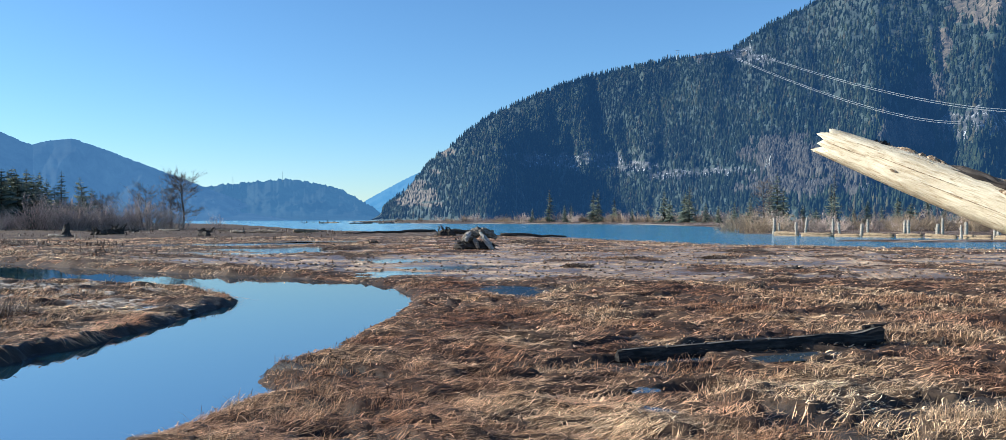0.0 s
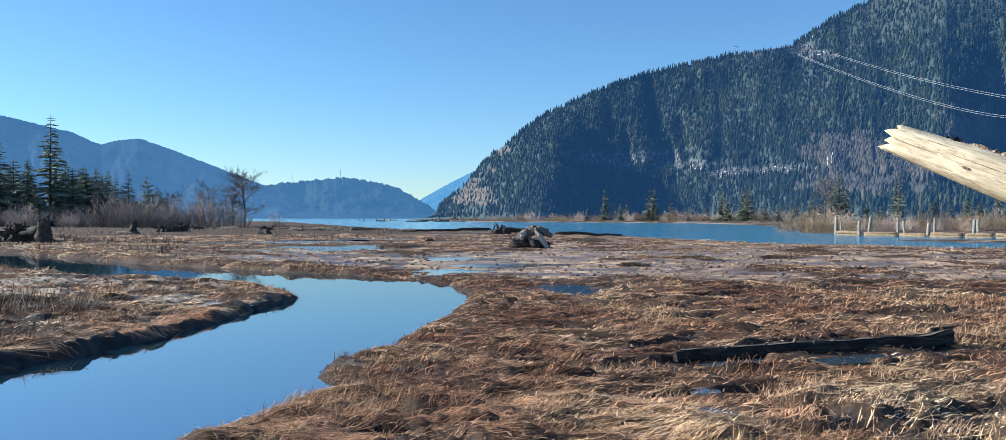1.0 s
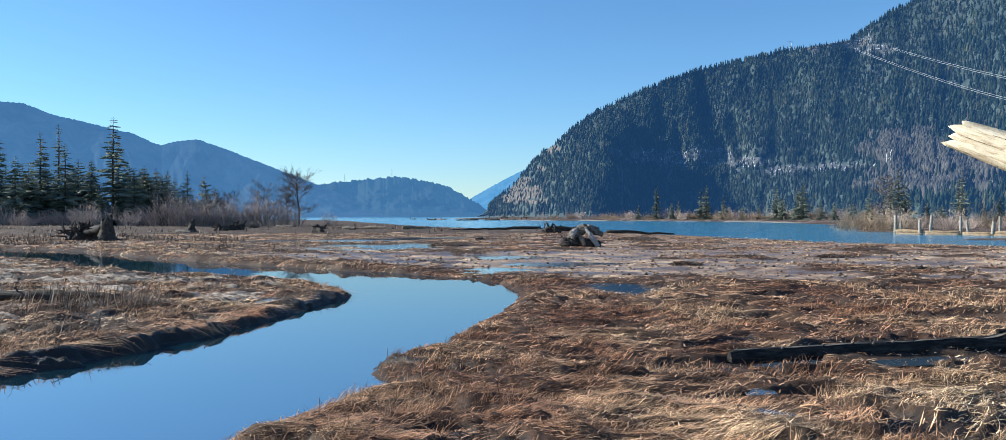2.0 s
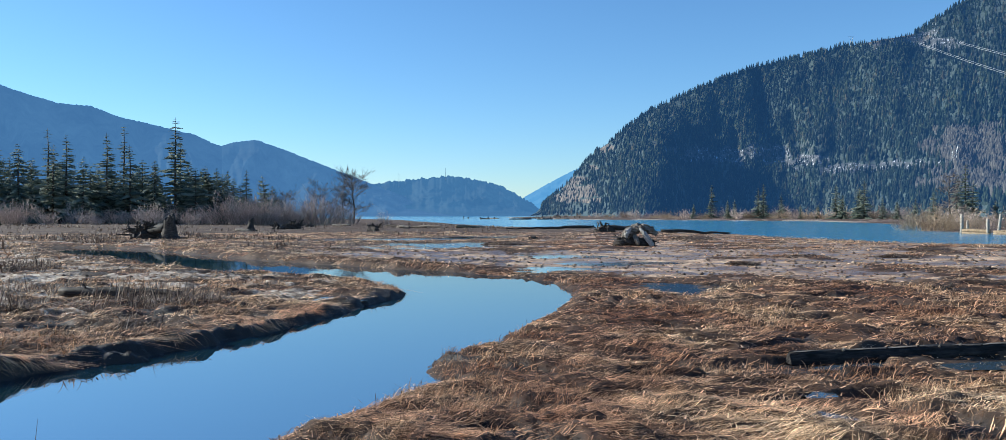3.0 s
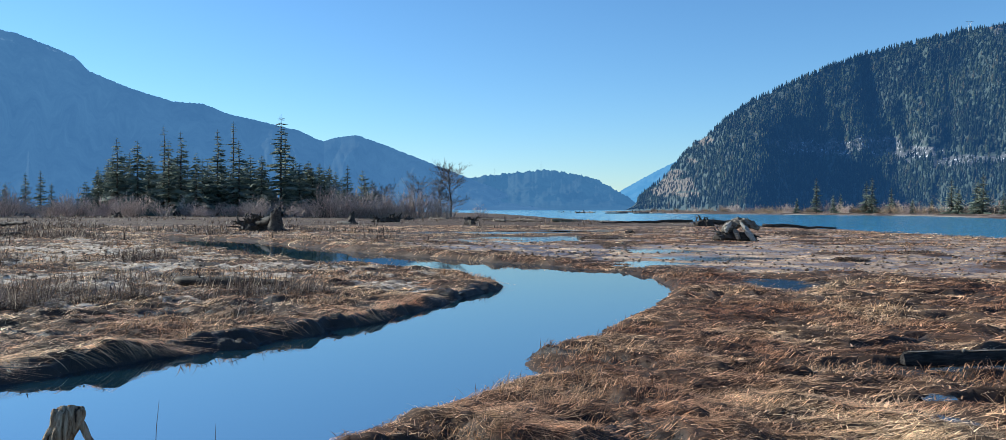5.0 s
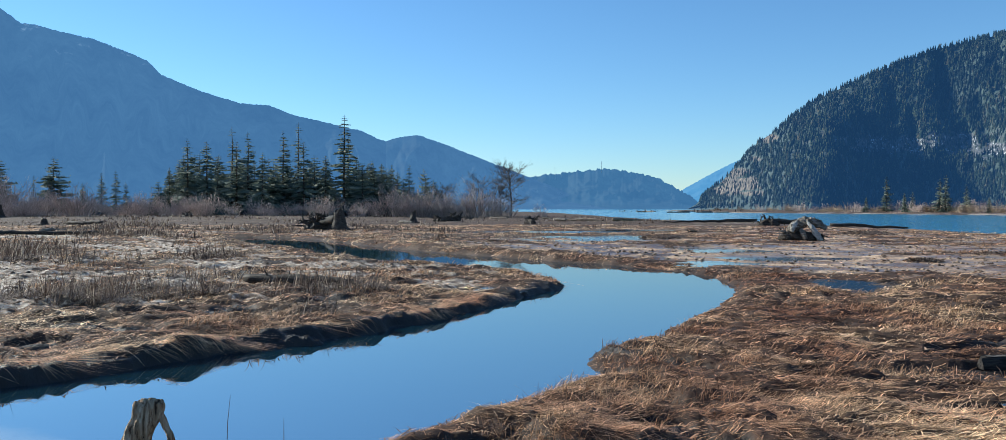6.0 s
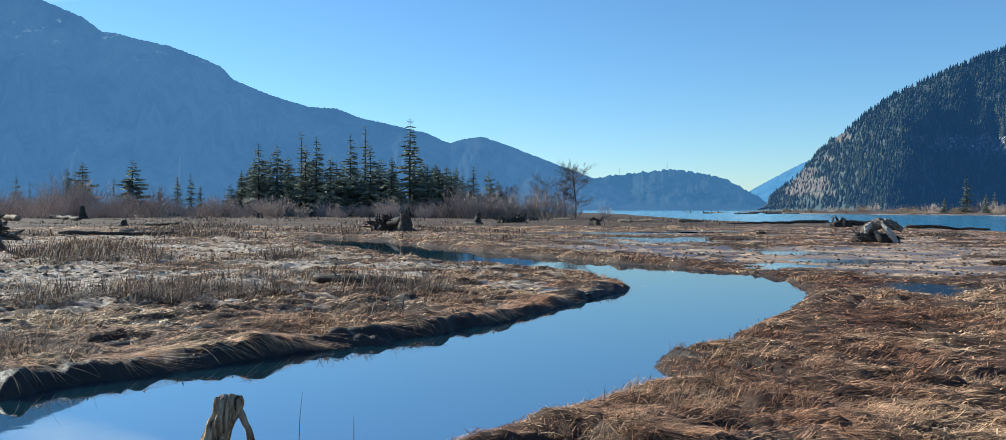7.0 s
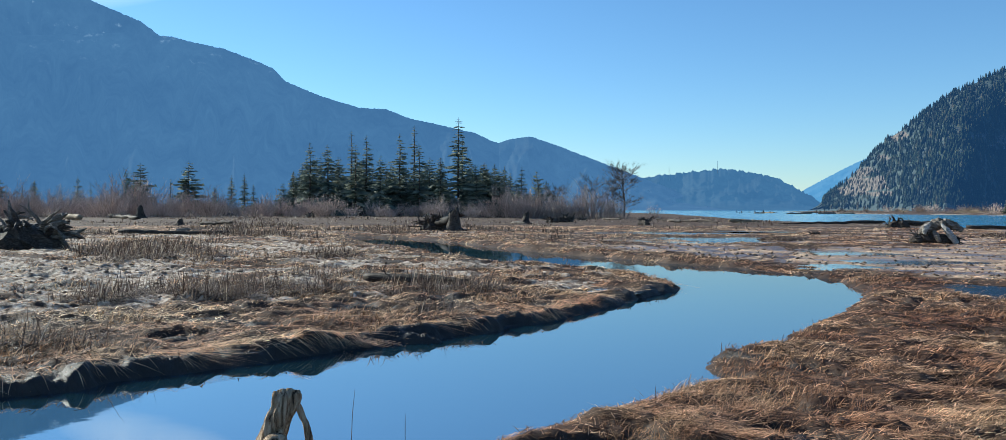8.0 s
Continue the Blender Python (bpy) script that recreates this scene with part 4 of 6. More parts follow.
def build_reeds():
    """Broken brown stems on the flat left of the channel."""
    rng = np.random.RandomState(23)
    x, y, r = scatter(330000, 8.0, 75.0, 1.4, rng, 24.0, 62.0)
    xf, yf, rf = scatter(70000, 40.0, 140.0, 1.2, rng, 10.0, 62.0)
    x, y, r = np.concatenate([x, xf]), np.concatenate([y, yf]), np.concatenate([r, rf])
    # beds of reeds: middle, half length and width, turn
    patch = 0.48 * fbm(x * 0.16, y * 0.34, 3, 221)
    for px, py, a, b, turn in ((-25.5, 20.3, 6.5, 2.6, -35), (-12.7, 12.0, 1.7, 1.0, -50), (-13.3, 9.7, 1.7, 1.1, -30), (-9.9, 13.9, 1.5, 0.7, 20), (-18.0, 21.5, 2.2, 1.2, -20), (-11.6, 10.3, 1.2, 0.6, -10), (-12.3, 11.2, 1.6, 0.55, 40), (-10.7, 12.4, 1.7, 0.50, 40), (-8.7, 13.1, 1.8, 0.50, 40), (-12.8, 9.2, 1.6, 0.60, 40), (-36, 36, 7, 2.5, -30), (-60, 58, 14, 4, -30)):
        c, s = math.cos(radians(turn)), math.sin(radians(turn))
        q = np.hypot(((x - px) * c + (y - py) * s) / a, (-(x - px) * s + (y - py) * c) / b) + 0.8 * fbm(x * 0.9, y * 0.9, 3, 222)
        patch = np.maximum(patch, 0.42 * smooth(1.0, 0.6, q))
    patch = patch + 0.10 * smooth(40, 60, r)
    x, y, r, patch = (q[patch > 0.12] for q in (x, y, r, patch))
    z, mud, silt, bank, ch, inl = terrain(x, y)
    keep = (ch > 0.9) & (inl > 2.0) & (pool_depth(x, y) < -0.3) & (patch > 0.13 + 0.22 * rng.uniform(0, 1, len(x)))
    x, y, r, z = x[keep], y[keep], r[keep], z[keep]
    n = len(x)
    th = 0.5 + rng.normal(0, 1.3, n)
    tall = rng.uniform(0.08, 0.42, n) * (0.7 + 1.2 * np.clip(patch[keep], 0, 0.5))
    lean = np.where(rng.uniform(0, 1, n) < 0.72, rng.uniform(0.8, 2.4, n), rng.uniform(0.2, 1.0, n))
    step = np.stack([np.cos(th), np.sin(th)], 1) * (tall * lean + 0.005)[:, None]
    ribbons(np.stack([x, y], 1), step, 0.06 * tall, np.maximum(0.008, 0.0009 * r) * rng.uniform(0.7, 1.5, n), 2, MAT["reed"], "dead_reeds", "broken dead brown reed stems on the flat", "reeds", z + tall * np.where(lean > 0.7, rng.uniform(0.03, 0.5, n), 1.0), z - 0.02)


def build_bank_fringe():
    """Pale blades hanging in locks over the steep bank down to the water."""
    rng = np.random.RandomState(26)
    x, y, r = scatter(130000, 7.0, 26.0, 1.2, rng, 8.0, 62.0)
    ch = terrain(x, y)[4]
    lock = fbm(x * 1.5, y * 1.5, 3, 231)
    keep = (x < -4.2) & (y < 24) & (ch > 0.16) & (ch < 0.46) & (lock + 0.25 * rng.uniform(-1, 1, len(x)) > 0.17)
    x, y, r, ch, lock = x[keep], y[keep], r[keep], ch[keep], lock[keep]
    e = 0.12
    gx = terrain(x + e, y)[4] - terrain(x - e, y)[4]
    gy = terrain(x, y + e)[4] - terrain(x, y - e)[4]
    g = np.hypot(gx, gy) + 1e-6
    n = len(x)
    slant = 0.9 + 1.2 * fbm(x * 0.8, y * 0.8, 2, 233) + rng.normal(0, 0.22, n)
    dx, dy = -gx / g, -gy / g
    c, s = np.cos(slant), np.sin(slant)
    drop = (ch + rng.uniform(-0.10, 0.02, n)) / np.maximum(c, 0.35)
    step = np.stack([dx * c - dy * s, dx * s + dy * c], 1) * drop[:, None]
    z1 = terrain(x, y)[0]
    z2 = np.maximum(terrain(x + step[:, 0], y + step[:, 1])[0], WATER + 0.004) + 0.012
    mz = terrain(x + 0.5 * step[:, 0], y + 0.5 * step[:, 1])[0]
    rise = np.maximum(mz - 0.5 * (z1 + z2), 0) + 0.015
    ribbons(np.stack([x, y], 1), step, rise, np.maximum(0.006, 0.0007 * r) * rng.uniform(0.6, 1.4, n), 3, MAT["sedge"], "hanging_sedge", "pale dead sedge hanging over the dark bank", "grass", z2, z1 + 0.01, np.clip(0.65 + 1.4 * lock + rng.normal(0, 0.2, n), 0, 1))


def build_clods():
    """Crumbs of mud and root that roughen the flats, the pale silt and the hummocks of the spit."""
    rng = np.random.RandomState(27)
    x, y, r = scatter(90000, 8.0, 70.0, 1.55, rng)
    z, mud, silt, bank, ch, inl = terrain(x, y)
    heap = fbm(x * 0.6, y * 1.4, 3, 241)
    want = np.clip(0.4 * mud + 0.5 * silt, 0, 1) * smooth(-0.25, 0.2, heap)
    keep = (ch > 0.25) & (inl > 0.5) & (rng.uniform(0, 1, len(x)) < want) & (pool_depth(x, y) < -0.05)
    x, y, r, z = x[keep], y[keep], r[keep], z[keep]
    n = len(x)
    size = rng.uniform(0.25, 1.0, n) ** 2 * 0.075 * (0.55 + 0.014 * r)
    ways = np.array([(1, 0, 0), (0, 1, 0), (-1, 0, 0), (0, -1, 0), (0, 0, 1), (0, 0, -0.6)], float)
    turn = rng.uniform(0, 6.28, n)
    v = ways[None] * rng.uniform(0.6, 1.3, (n, 6, 1)) * size[:, None, None] * np.array((1.5, 1.1, 0.75))
    c, q = np.cos(turn)[:, None], np.sin(turn)[:, None]
    v = np.stack([v[..., 0] * c - v[..., 1] * q + x[:, None], v[..., 0] * q + v[..., 1] * c + y[:, None], v[..., 2] + z[:, None] + 0.2 * size[:, None]], -1)
    tris = np.array([(0, 1, 4), (1, 2, 4), (2, 3, 4), (3, 0, 4), (1, 0, 5), (2, 1, 5), (3, 2, 5), (0, 3, 5)])
    f = (np.arange(n)[:, None, None] * 6 + tris[None]).reshape(-1, 3)
    tagged(new("mud_clods", mesh_data("mud_clods", v.reshape(-1, 3), f, MAT["clods"])), "crumbs of brown mud and matted root on the flats", "mud", kind="stuff")


build_lying_sedge()
build_bank_fringe()
build_clods()
build_litter()
build_standing_sedge()
build_reeds()

# ---- trees and shrubs ----


def conifer(seed, height, width, gaps=0.15, whorls=26, droop=0.35, bare=0.06, lean=0.0, label="dark green fir beside the marsh"):
    """A fir: tapered trunk and whorls of drooping sprays."""
    rng = random.Random(seed)
    ob = new("conifer_tree")
    tr = Shape()
    bend = [(lean * (u**2) * height * 0.25 + rng.uniform(-0.02, 0.02) * height * 0.3 * u, rng.uniform(-0.01, 0.01) * height * u, u * height) for u in (-0.02, 0.25, 0.5, 0.75, 1.0)]
    tr.tube(bend, [height * 0.016, height * 0.013, height * 0.010, height * 0.006, height * 0.001], 6, 0.1, rng)
    part("trunk", tr, MAT["bark"], ob)
    cr = Shape()
    for w in range(whorls):
        u = bare + (1 - bare) * (w + rng.uniform(-0.4, 0.4)) / whorls
        if u >= 0.99 or u < 0.01:
            continue
        k = min(3, int(u * 4))
        q = u * 4 - k
        base = Vector(bend[k]).lerp(Vector(bend[k + 1]), q)
        reach = width * (1 - u) ** 0.75 * rng.uniform(0.45, 1.2) + 0.02 * height
        for b in range(rng.randint(4, 7)):
            if rng.random() < gaps:
                continue
            a = rng.uniform(0, 2 * math.pi)
            L = reach * rng.uniform(0.55, 1.15)
            out = Vector((math.cos(a), math.sin(a), 0))
            side = Vector((-math.sin(a), math.cos(a), 0))
            pts = [base + out * (L * s) + Vector((0, 0, L * (0.18 * s - droop * s * s + rng.uniform(-0.03, 0.03)))) for s in (0.0, 0.35, 0.7, 1.0)]
            wide = L * rng.uniform(0.10, 0.2)
            vs, fs = [], []
            for i, p in enumerate(pts):
                ww = wide * (0.35, 1.0, 0.8, 0.1)[i]
                drop = Vector((0, 0, -ww * rng.uniform(0.5, 1.1)))
                vs += [p - side * ww + drop, p, p + side * ww + drop]
            for i in range(3):
                o = i * 3
                fs += [(o, o + 1, o + 4, o + 3), (o + 1, o + 2, o + 5, o + 4)]
            cr.add(vs, fs)
            # ragged twigs hanging off the spray
            for _ in range(5):
                s = rng.uniform(0.2, 1.0)
                p = pts[0].lerp(pts[3], s) + Vector((0, 0, 0.1 * L * s))
                d = out * rng.uniform(0.1, 0.5) + side * rng.uniform(-0.9, 0.9) + Vector((0, 0, rng.uniform(-0.7, 0.25)))
                l = L * rng.uniform(0.18, 0.34)
                x = d.cross(Vector((0, 0, 1))).normalized() * l * 0.22
                cr.add([p - x, p + x, p + d * l], [(0, 1, 2)])
    part("crown", cr, MAT["needles"], ob)
    return tagged(ob, label, "tree", "conifers at the marsh edge")


def twig_fan(shape, rng, base, direction, length, radius, depth, spread=0.5):
    """A bent twig with side twigs; the last ones are slivers."""
    d = direction.normalized()
    if depth == 0:
        side = d.orthogonal().normalized() * radius * 1.6
        tip = base + d * length + Vector((rng.uniform(-1, 1), rng.uniform(-1, 1), rng.uniform(-0.2, 0.6))) * (length * 0.12)
        shape.add([base - side, base + side, tip], [(0, 1, 2)])
        return
    mid = base + d * (length * 0.5) + Vector((rng.uniform(-1, 1), rng.uniform(-1, 1), rng.uniform(-0.3, 0.6))) * (length * 0.07)
    d2 = (d + Vector((rng.uniform(-1, 1), rng.uniform(-1, 1), rng.uniform(-0.1, 0.7))) * 0.22).normalized()
    tip = mid + d2 * (length * 0.5)
    shape.tube([base, mid, tip], [radius, radius * 0.75, radius * 0.35], 3, 0.0, rng, cap=False)
    for _ in range(rng.randint(4, 5)):
        u = rng.uniform(0.25, 0.98)
        p = base.lerp(mid, u * 2) if u < 0.5 else mid.lerp(tip, u * 2 - 1)
        nd = d + Vector((rng.uniform(-1, 1), rng.uniform(-1, 1), rng.uniform(-0.3, 0.8))) * spread
        twig_fan(shape, rng, p, nd, length * rng.uniform(0.35, 0.62), radius * 0.6, depth - 1, spread)


def shrub(seed, height, width, stems, mat, label, radius=0.022):
    rng = random.Random(seed)
    ob = new("bare_shrub")
    sh = Shape()
    for _ in range(stems):
        a, q = rng.uniform(0, 2 * math.pi), rng.random() ** 0.7
        base = Vector((math.cos(a) * q * width * 0.6, math.sin(a) * q * width * 0.6, -0.1))
        d = Vector((math.cos(a) * q * 0.8, math.sin(a) * q * 0.8, 1.0)) + Vector((rng.uniform(-0.35, 0.35), rng.uniform(-0.35, 0.35), 0))
        twig_fan(sh, rng, base, d, height * rng.uniform(0.3, 0.95) * (1 - 0.3 * q), radius, 2, 0.7)
    part("crown", sh, mat, ob)
    return tagged(ob, label, "shrub", "leafless shrubs")


def bare_tree(seed, height, spread, label):
    rng = random.Random(seed)
    ob = new("bare_tree")
    tr = Shape()
    lean = rng.uniform(-0.06, 0.06) * height
    tr.tube([(0, 0, -0.3), (0.1, 0, height * 0.3), (lean * 0.5, 0.1, height * 0.6), (lean, 0, height * 0.92)], [height * 0.020, height * 0.015, height * 0.008, 0.01], 6, 0.08, rng)
    part("trunk", tr, MAT["bark"], ob)
    cr = Shape()
    for k in range(64):
        u = rng.uniform(0.16, 0.92) ** 0.9
        a = rng.uniform(0, 2 * math.pi)
        d = Vector((math.cos(a), math.sin(a), rng.uniform(-0.15, 0.9)))
        swell = 0.45 + 1.1 * math.sin(math.pi * (0.15 + 0.75 * u))
        twig_fan(cr, rng, Vector((lean * max(0, u - 0.3) * 1.3, 0, u * height)), d, 0.55 * spread * swell * rng.uniform(0.5, 1.1), height * 0.0042, 3, 0.75)
    part("crown", cr, MAT["tree_twigs"], ob)
    return tagged(ob, label, "tree")


def place(ob, az, dist, scale=1.0, turn=0.0, sink=0.05, first=None, stretch=1.0):
    """Set a thing, or a copy of it, on the ground at an azimuth and distance."""
    x, y = polar(az, dist)
    return put(ob, x, y, scale, turn, sink, first, stretch)


def put(ob, x, y, scale=1.0, turn=0.0, sink=0.05, first=None, stretch=1.0):
    m = pose(x, y, ground_z(x, y) - sink, 0, 0, turn) @ Matrix.Diagonal((scale, scale, scale * stretch, 1))
    if first is not None and not first.get("used"):
        first["used"] = True
        ob.matrix_basis = m
        return ob
    return copy_thing(ob, m @ Matrix.Diagonal((*(1 / q for q in ob.scale), 1)))


def build_vegetation():
    rng = random.Random(77)
    firs = [conifer(1, 10, 2.7, 0.18, 44), conifer(2, 10, 3.2, 0.16, 42, 0.45), conifer(3, 10, 2.2, 0.14, 46, 0.3), conifer(4, 10, 4.2, 0.12, 40, 0.2), conifer(5, 10, 1.7, 0.3, 40, 0.3, 0.12)]
    used = [{} for _ in firs]

    def fir(k, az, dist, height, turn=None):
        return place(firs[k], az, dist, height / 10, rng.uniform(0, 360) if turn is None else turn, 0.1, used[k])

    # the stand of firs: azimuth, degrees above the horizon, kind
    D = 150
    for az, el, k in ((42.5, 2.34, 1), (41.45, 4.37, 0), (40.3, 4.26, 1), (38.76, 5.0, 4), (38.5, 4.3, 0), (37.79, 4.72, 2), (36.9, 3.6, 1), (36.5, 3.2, 3), (35.59, 4.88, 2), (34.62, 5.61, 4), (34.3, 4.4, 0), (33.6, 3.3, 3), (32.9, 3.5, 1), (31.7, 6.2, 2), (31.4, 4.6, 0), (30.5, 3.1, 3), (29.24, 2.96, 0), (28.59, 2.85, 1), (27.43, 3.09, 2), (26.3, 2.1, 3), (30.0, 2.9, 1), (29.7, 2.5, 3), (28.9, 2.6, 3), (28.2, 2.4, 1), (27.8, 2.0, 3), (30.9, 3.3, 1), (51.72, 2.68, 3), (52.5, 2.19, 1), (48.93, 2.86, 3), (46.35, 1.96, 2), (45.56, 2.1, 2), (45.0, 1.6, 0), (43.16, 1.71, 3), (55.2, 1.75, 0), (54.5, 1.57, 4), (50.0, 1.7, 4), (47.4, 1.5, 1), (57.5, 1.5, 1), (59.5, 1.9, 3), (61.0, 2.2, 3)):
        d = D * rng.uniform(0.94, 1.08)
        fir(k, az, d, d * math.tan(radians(el)) + 1.2)
    for _ in range(95):
        az = rng.uniform(28.4, 42.8)
        d = D * rng.uniform(0.98, 1.16)
        fir(rng.choice((0, 1, 2, 3, 3)), az, d, d * math.tan(radians(1.1 + 2.2 * rng.random() ** 1.4)) + 1.2)
    # two wind-bent trees at the stand's seaward end
    for seed, az, el, lean in ((6, 26.22, 2.75, -0.35), (7, 25.4, 2.1, -0.7)):
        w = conifer(seed, 8, 3.0, 0.2, 22, -0.05, 0.38, lean, "wind-bent sparse fir at the end of the stand")
        place(w, az, D, (D * math.tan(radians(el)) + 1.2) / 8, 0, 0.1, {})
    # far shore across the inlet
    for az, el, k in ((-3.15, 2.04, 2), (-4.14, 0.96, 1), (-4.57, 1.05, 0), (-6.07, 1.81, 0), (-6.37, 2.03, 2), (-7.47, 1.38, 0), (-8.62, 0.73, 1), (-9.67, 0.73, 1), (-10.72, 2.0, 0), (-11.1, 1.3, 1), (-12.37, 2.19, 0), (-12.08, 1.78, 1), (-13.4, 1.13, 0), (-14.2, 0.9, 1), (-15.22, 1.12, 0), (-1.99, 0.75, 1), (-16.2, 1.5, 0)):
        d = 372 - 6.0 * max(0, -az - 3)
        fir(k, az, d, d * math.tan(radians(el)) + 1.4)
    # nearer point with the log boom
    for az, el, k in ((-17.41, 2.55, 2), (-17.85, 3.2, 2), (-18.25, 2.2, 0), (-21.3, 3.0, 4), (-21.1, 2.3, 2), (-19.4, 1.0, 1), (-20.2, 0.8, 3), (-22.4, 0.8, 1), (-23.2, 1.3, 1), (-24.0, 0.9, 0), (-24.9, 1.4, 1), (-25.6, 1.0, 3), (-26.5, 1.3, 1), (-27.4, 1.1, 0), (-28.3, 1.6, 1), (-29.3, 1.2, 3), (-30.3, 1.5, 1), (-31.3, 1.4, 0)):
        d = rng.uniform(135, 165)
        fir(k, az, d, d * math.tan(radians(el)) + 1.4)

    shrubs = [shrub(11, 3.2, 1.9, 42, MAT["twigs"], "tangled leafless grey-brown shrub"), shrub(12, 3.6, 1.5, 36, MAT["twigs"], "upright leafless grey-brown shrub"), shrub(13, 2.6, 2.2, 48, MAT["twigs"], "low leafless grey-brown shrub"), shrub(14, 3.0, 2.4, 50, MAT["pale_twigs"], "pale straw-coloured leafless shrub on the far shore")]
    sused = [{} for _ in shrubs]

    def bush(k, az, dist, height):
        return place(shrubs[k], az, dist, height / 3.0, rng.uniform(0, 360), 0.05, sused[k])

    for _ in range(64):
        az = rng.uniform(24.0, 43.5)
        tall = 5.0 if az < 30 else 3.1
        bush(rng.choice((0, 1, 2)), az, rng.uniform(130, 146), tall * rng.uniform(0.35, 1.1))
    for _ in range(100):
        bush(rng.choice((0, 1, 2)), rng.uniform(42.0, 62), rng.uniform(125, 160), 1.0 + 3.2 * rng.random() ** 1.7)
    for az in (47.8, 49.6, 50.8, 53.6, 54.3, 56.5, 57.8, 58.6, 60.0, 61.2):
        bush(2, az + rng.uniform(-0.3, 0.3), rng.uniform(128, 150), rng.uniform(3.6, 5.6))
    for az, h in ((52.3, 6.2), (51.2, 5.6), (53.2, 4.8), (59.3, 6.0), (60.5, 5.5), (22.7, 5.6), (23.2, 4.6), (22.1, 4.2), (24.1, 3.4), (20.9, 2.8), (18.6, 2.2), (21.6, 3.0)):
        bush(1 if h > 5 else 0, az, 138, h)
    for _ in range(95):
        az = rng.uniform(-16.5, 7.5)
        d = 1.0 * np.interp(az, (-16.5, -9, -3, 1, 5, 7.5), (300, 330, 362, 385, 560, 720))
        bush(3 if rng.random() < 0.6 else 0, az, d + rng.uniform(2, 20), rng.uniform(1.8, 4.8) * (1 if az < 1 else 0.9))
    for az, d, h in ((-14.6, 112, 2.0), (-15.3, 109, 2.8), (-16.0, 107, 3.1), (-16.7, 106, 2.8), (-17.3, 108, 2.3), (-18.2, 112, 2.2)):
        bush(3, az, d, h)
    for _ in range(46):
        bush(rng.choice((0, 2, 3, 3)), rng.uniform(-32, -17.5), rng.uniform(112, 132), rng.uniform(1.6, 3.3))
    place(bare_tree(31, 9.2, 4.0, "bare leafless tree with drooping limbs by the shore"), 20.58, D, 1.0, 40, 0.1, {})
    place(bare_tree(34, 6.8, 3.0, "twiggy grey leafless tree among the shore shrubs"), 22.75, D, 1.0, 70, 0.1, {})
    place(bare_tree(35, 5.2, 2.6, "low spreading leafless tree among the shore shrubs"), 25.0, D * 0.97, 1.0, 200, 0.1, {})
    place(bare_tree(32, 6.6, 2.0, "slender bare tree beside the shore shrubs"), 21.3, D, 1.0, 10, 0.1, {})
    place(bare_tree(33, 7.0, 1.6, "pale bare tree on the point"), -17.0, 112, 1.0, 10, 0.1, {})


build_vegetation()

# ---- driftwood ----


def wander(start, end, n, amp, rng):
    """A bent line of points between two ends."""
    a, b = Vector(start), Vector(end)
    out = []
    for i in range(n):
        u = i / (n - 1)
        w = math.sin(math.pi * u) * 0.6 + 0.4
        out.append(a.lerp(b, u) + Vector([rng.uniform(-1, 1) * amp * w for _ in range(3)]))
    return out


def log_thing(start, end, r0, r1, mat, label, seed, name="log", stubs=3, amp=0.03, n=14, category="log"):
    """A fallen trunk lying between two places, with branch stubs."""
    rng = random.Random(seed)
    a, b = Vector(start), Vector(end)
    ob = new(name)
    length = (b - a).length
    d = (b - a).normalized()
    ob.matrix_basis = Matrix.Translation(a) @ Vector((1, 0, 0)).rotation_difference(d).to_matrix().to_4x4()
    sh = Shape()
    pts = wander((0, 0, 0), (length, 0, 0), n, amp, rng)
    sh.tube(pts, [(r0 + (r1 - r0) * i / (n - 1)) * (0.75 if i in (0, n - 1) else 1) for i in range(n)], 12, 0.16, rng)
    part("trunk", sh, mat, ob, smooth_faces=True)
    for _ in range(stubs):
        u = rng.uniform(0.15, 0.95)
        r = r0 + (r1 - r0) * u
        ang = rng.uniform(0.3, 2.8)
        p = Vector((u * length, 0, 0))
        o = Vector((rng.uniform(-0.3, 0.5), math.cos(ang), math.sin(ang)))
        st = Shape()
        st.tube([p + o * r * 0.5, p + o * r * 1.3, p + o * r * rng.uniform(1.6, 2.6)], [r * 0.22, r * 0.16, r * 0.06], 6, 0.15, rng)
        part("branch_stub", st, mat, ob)
    return tagged(ob, label, category)


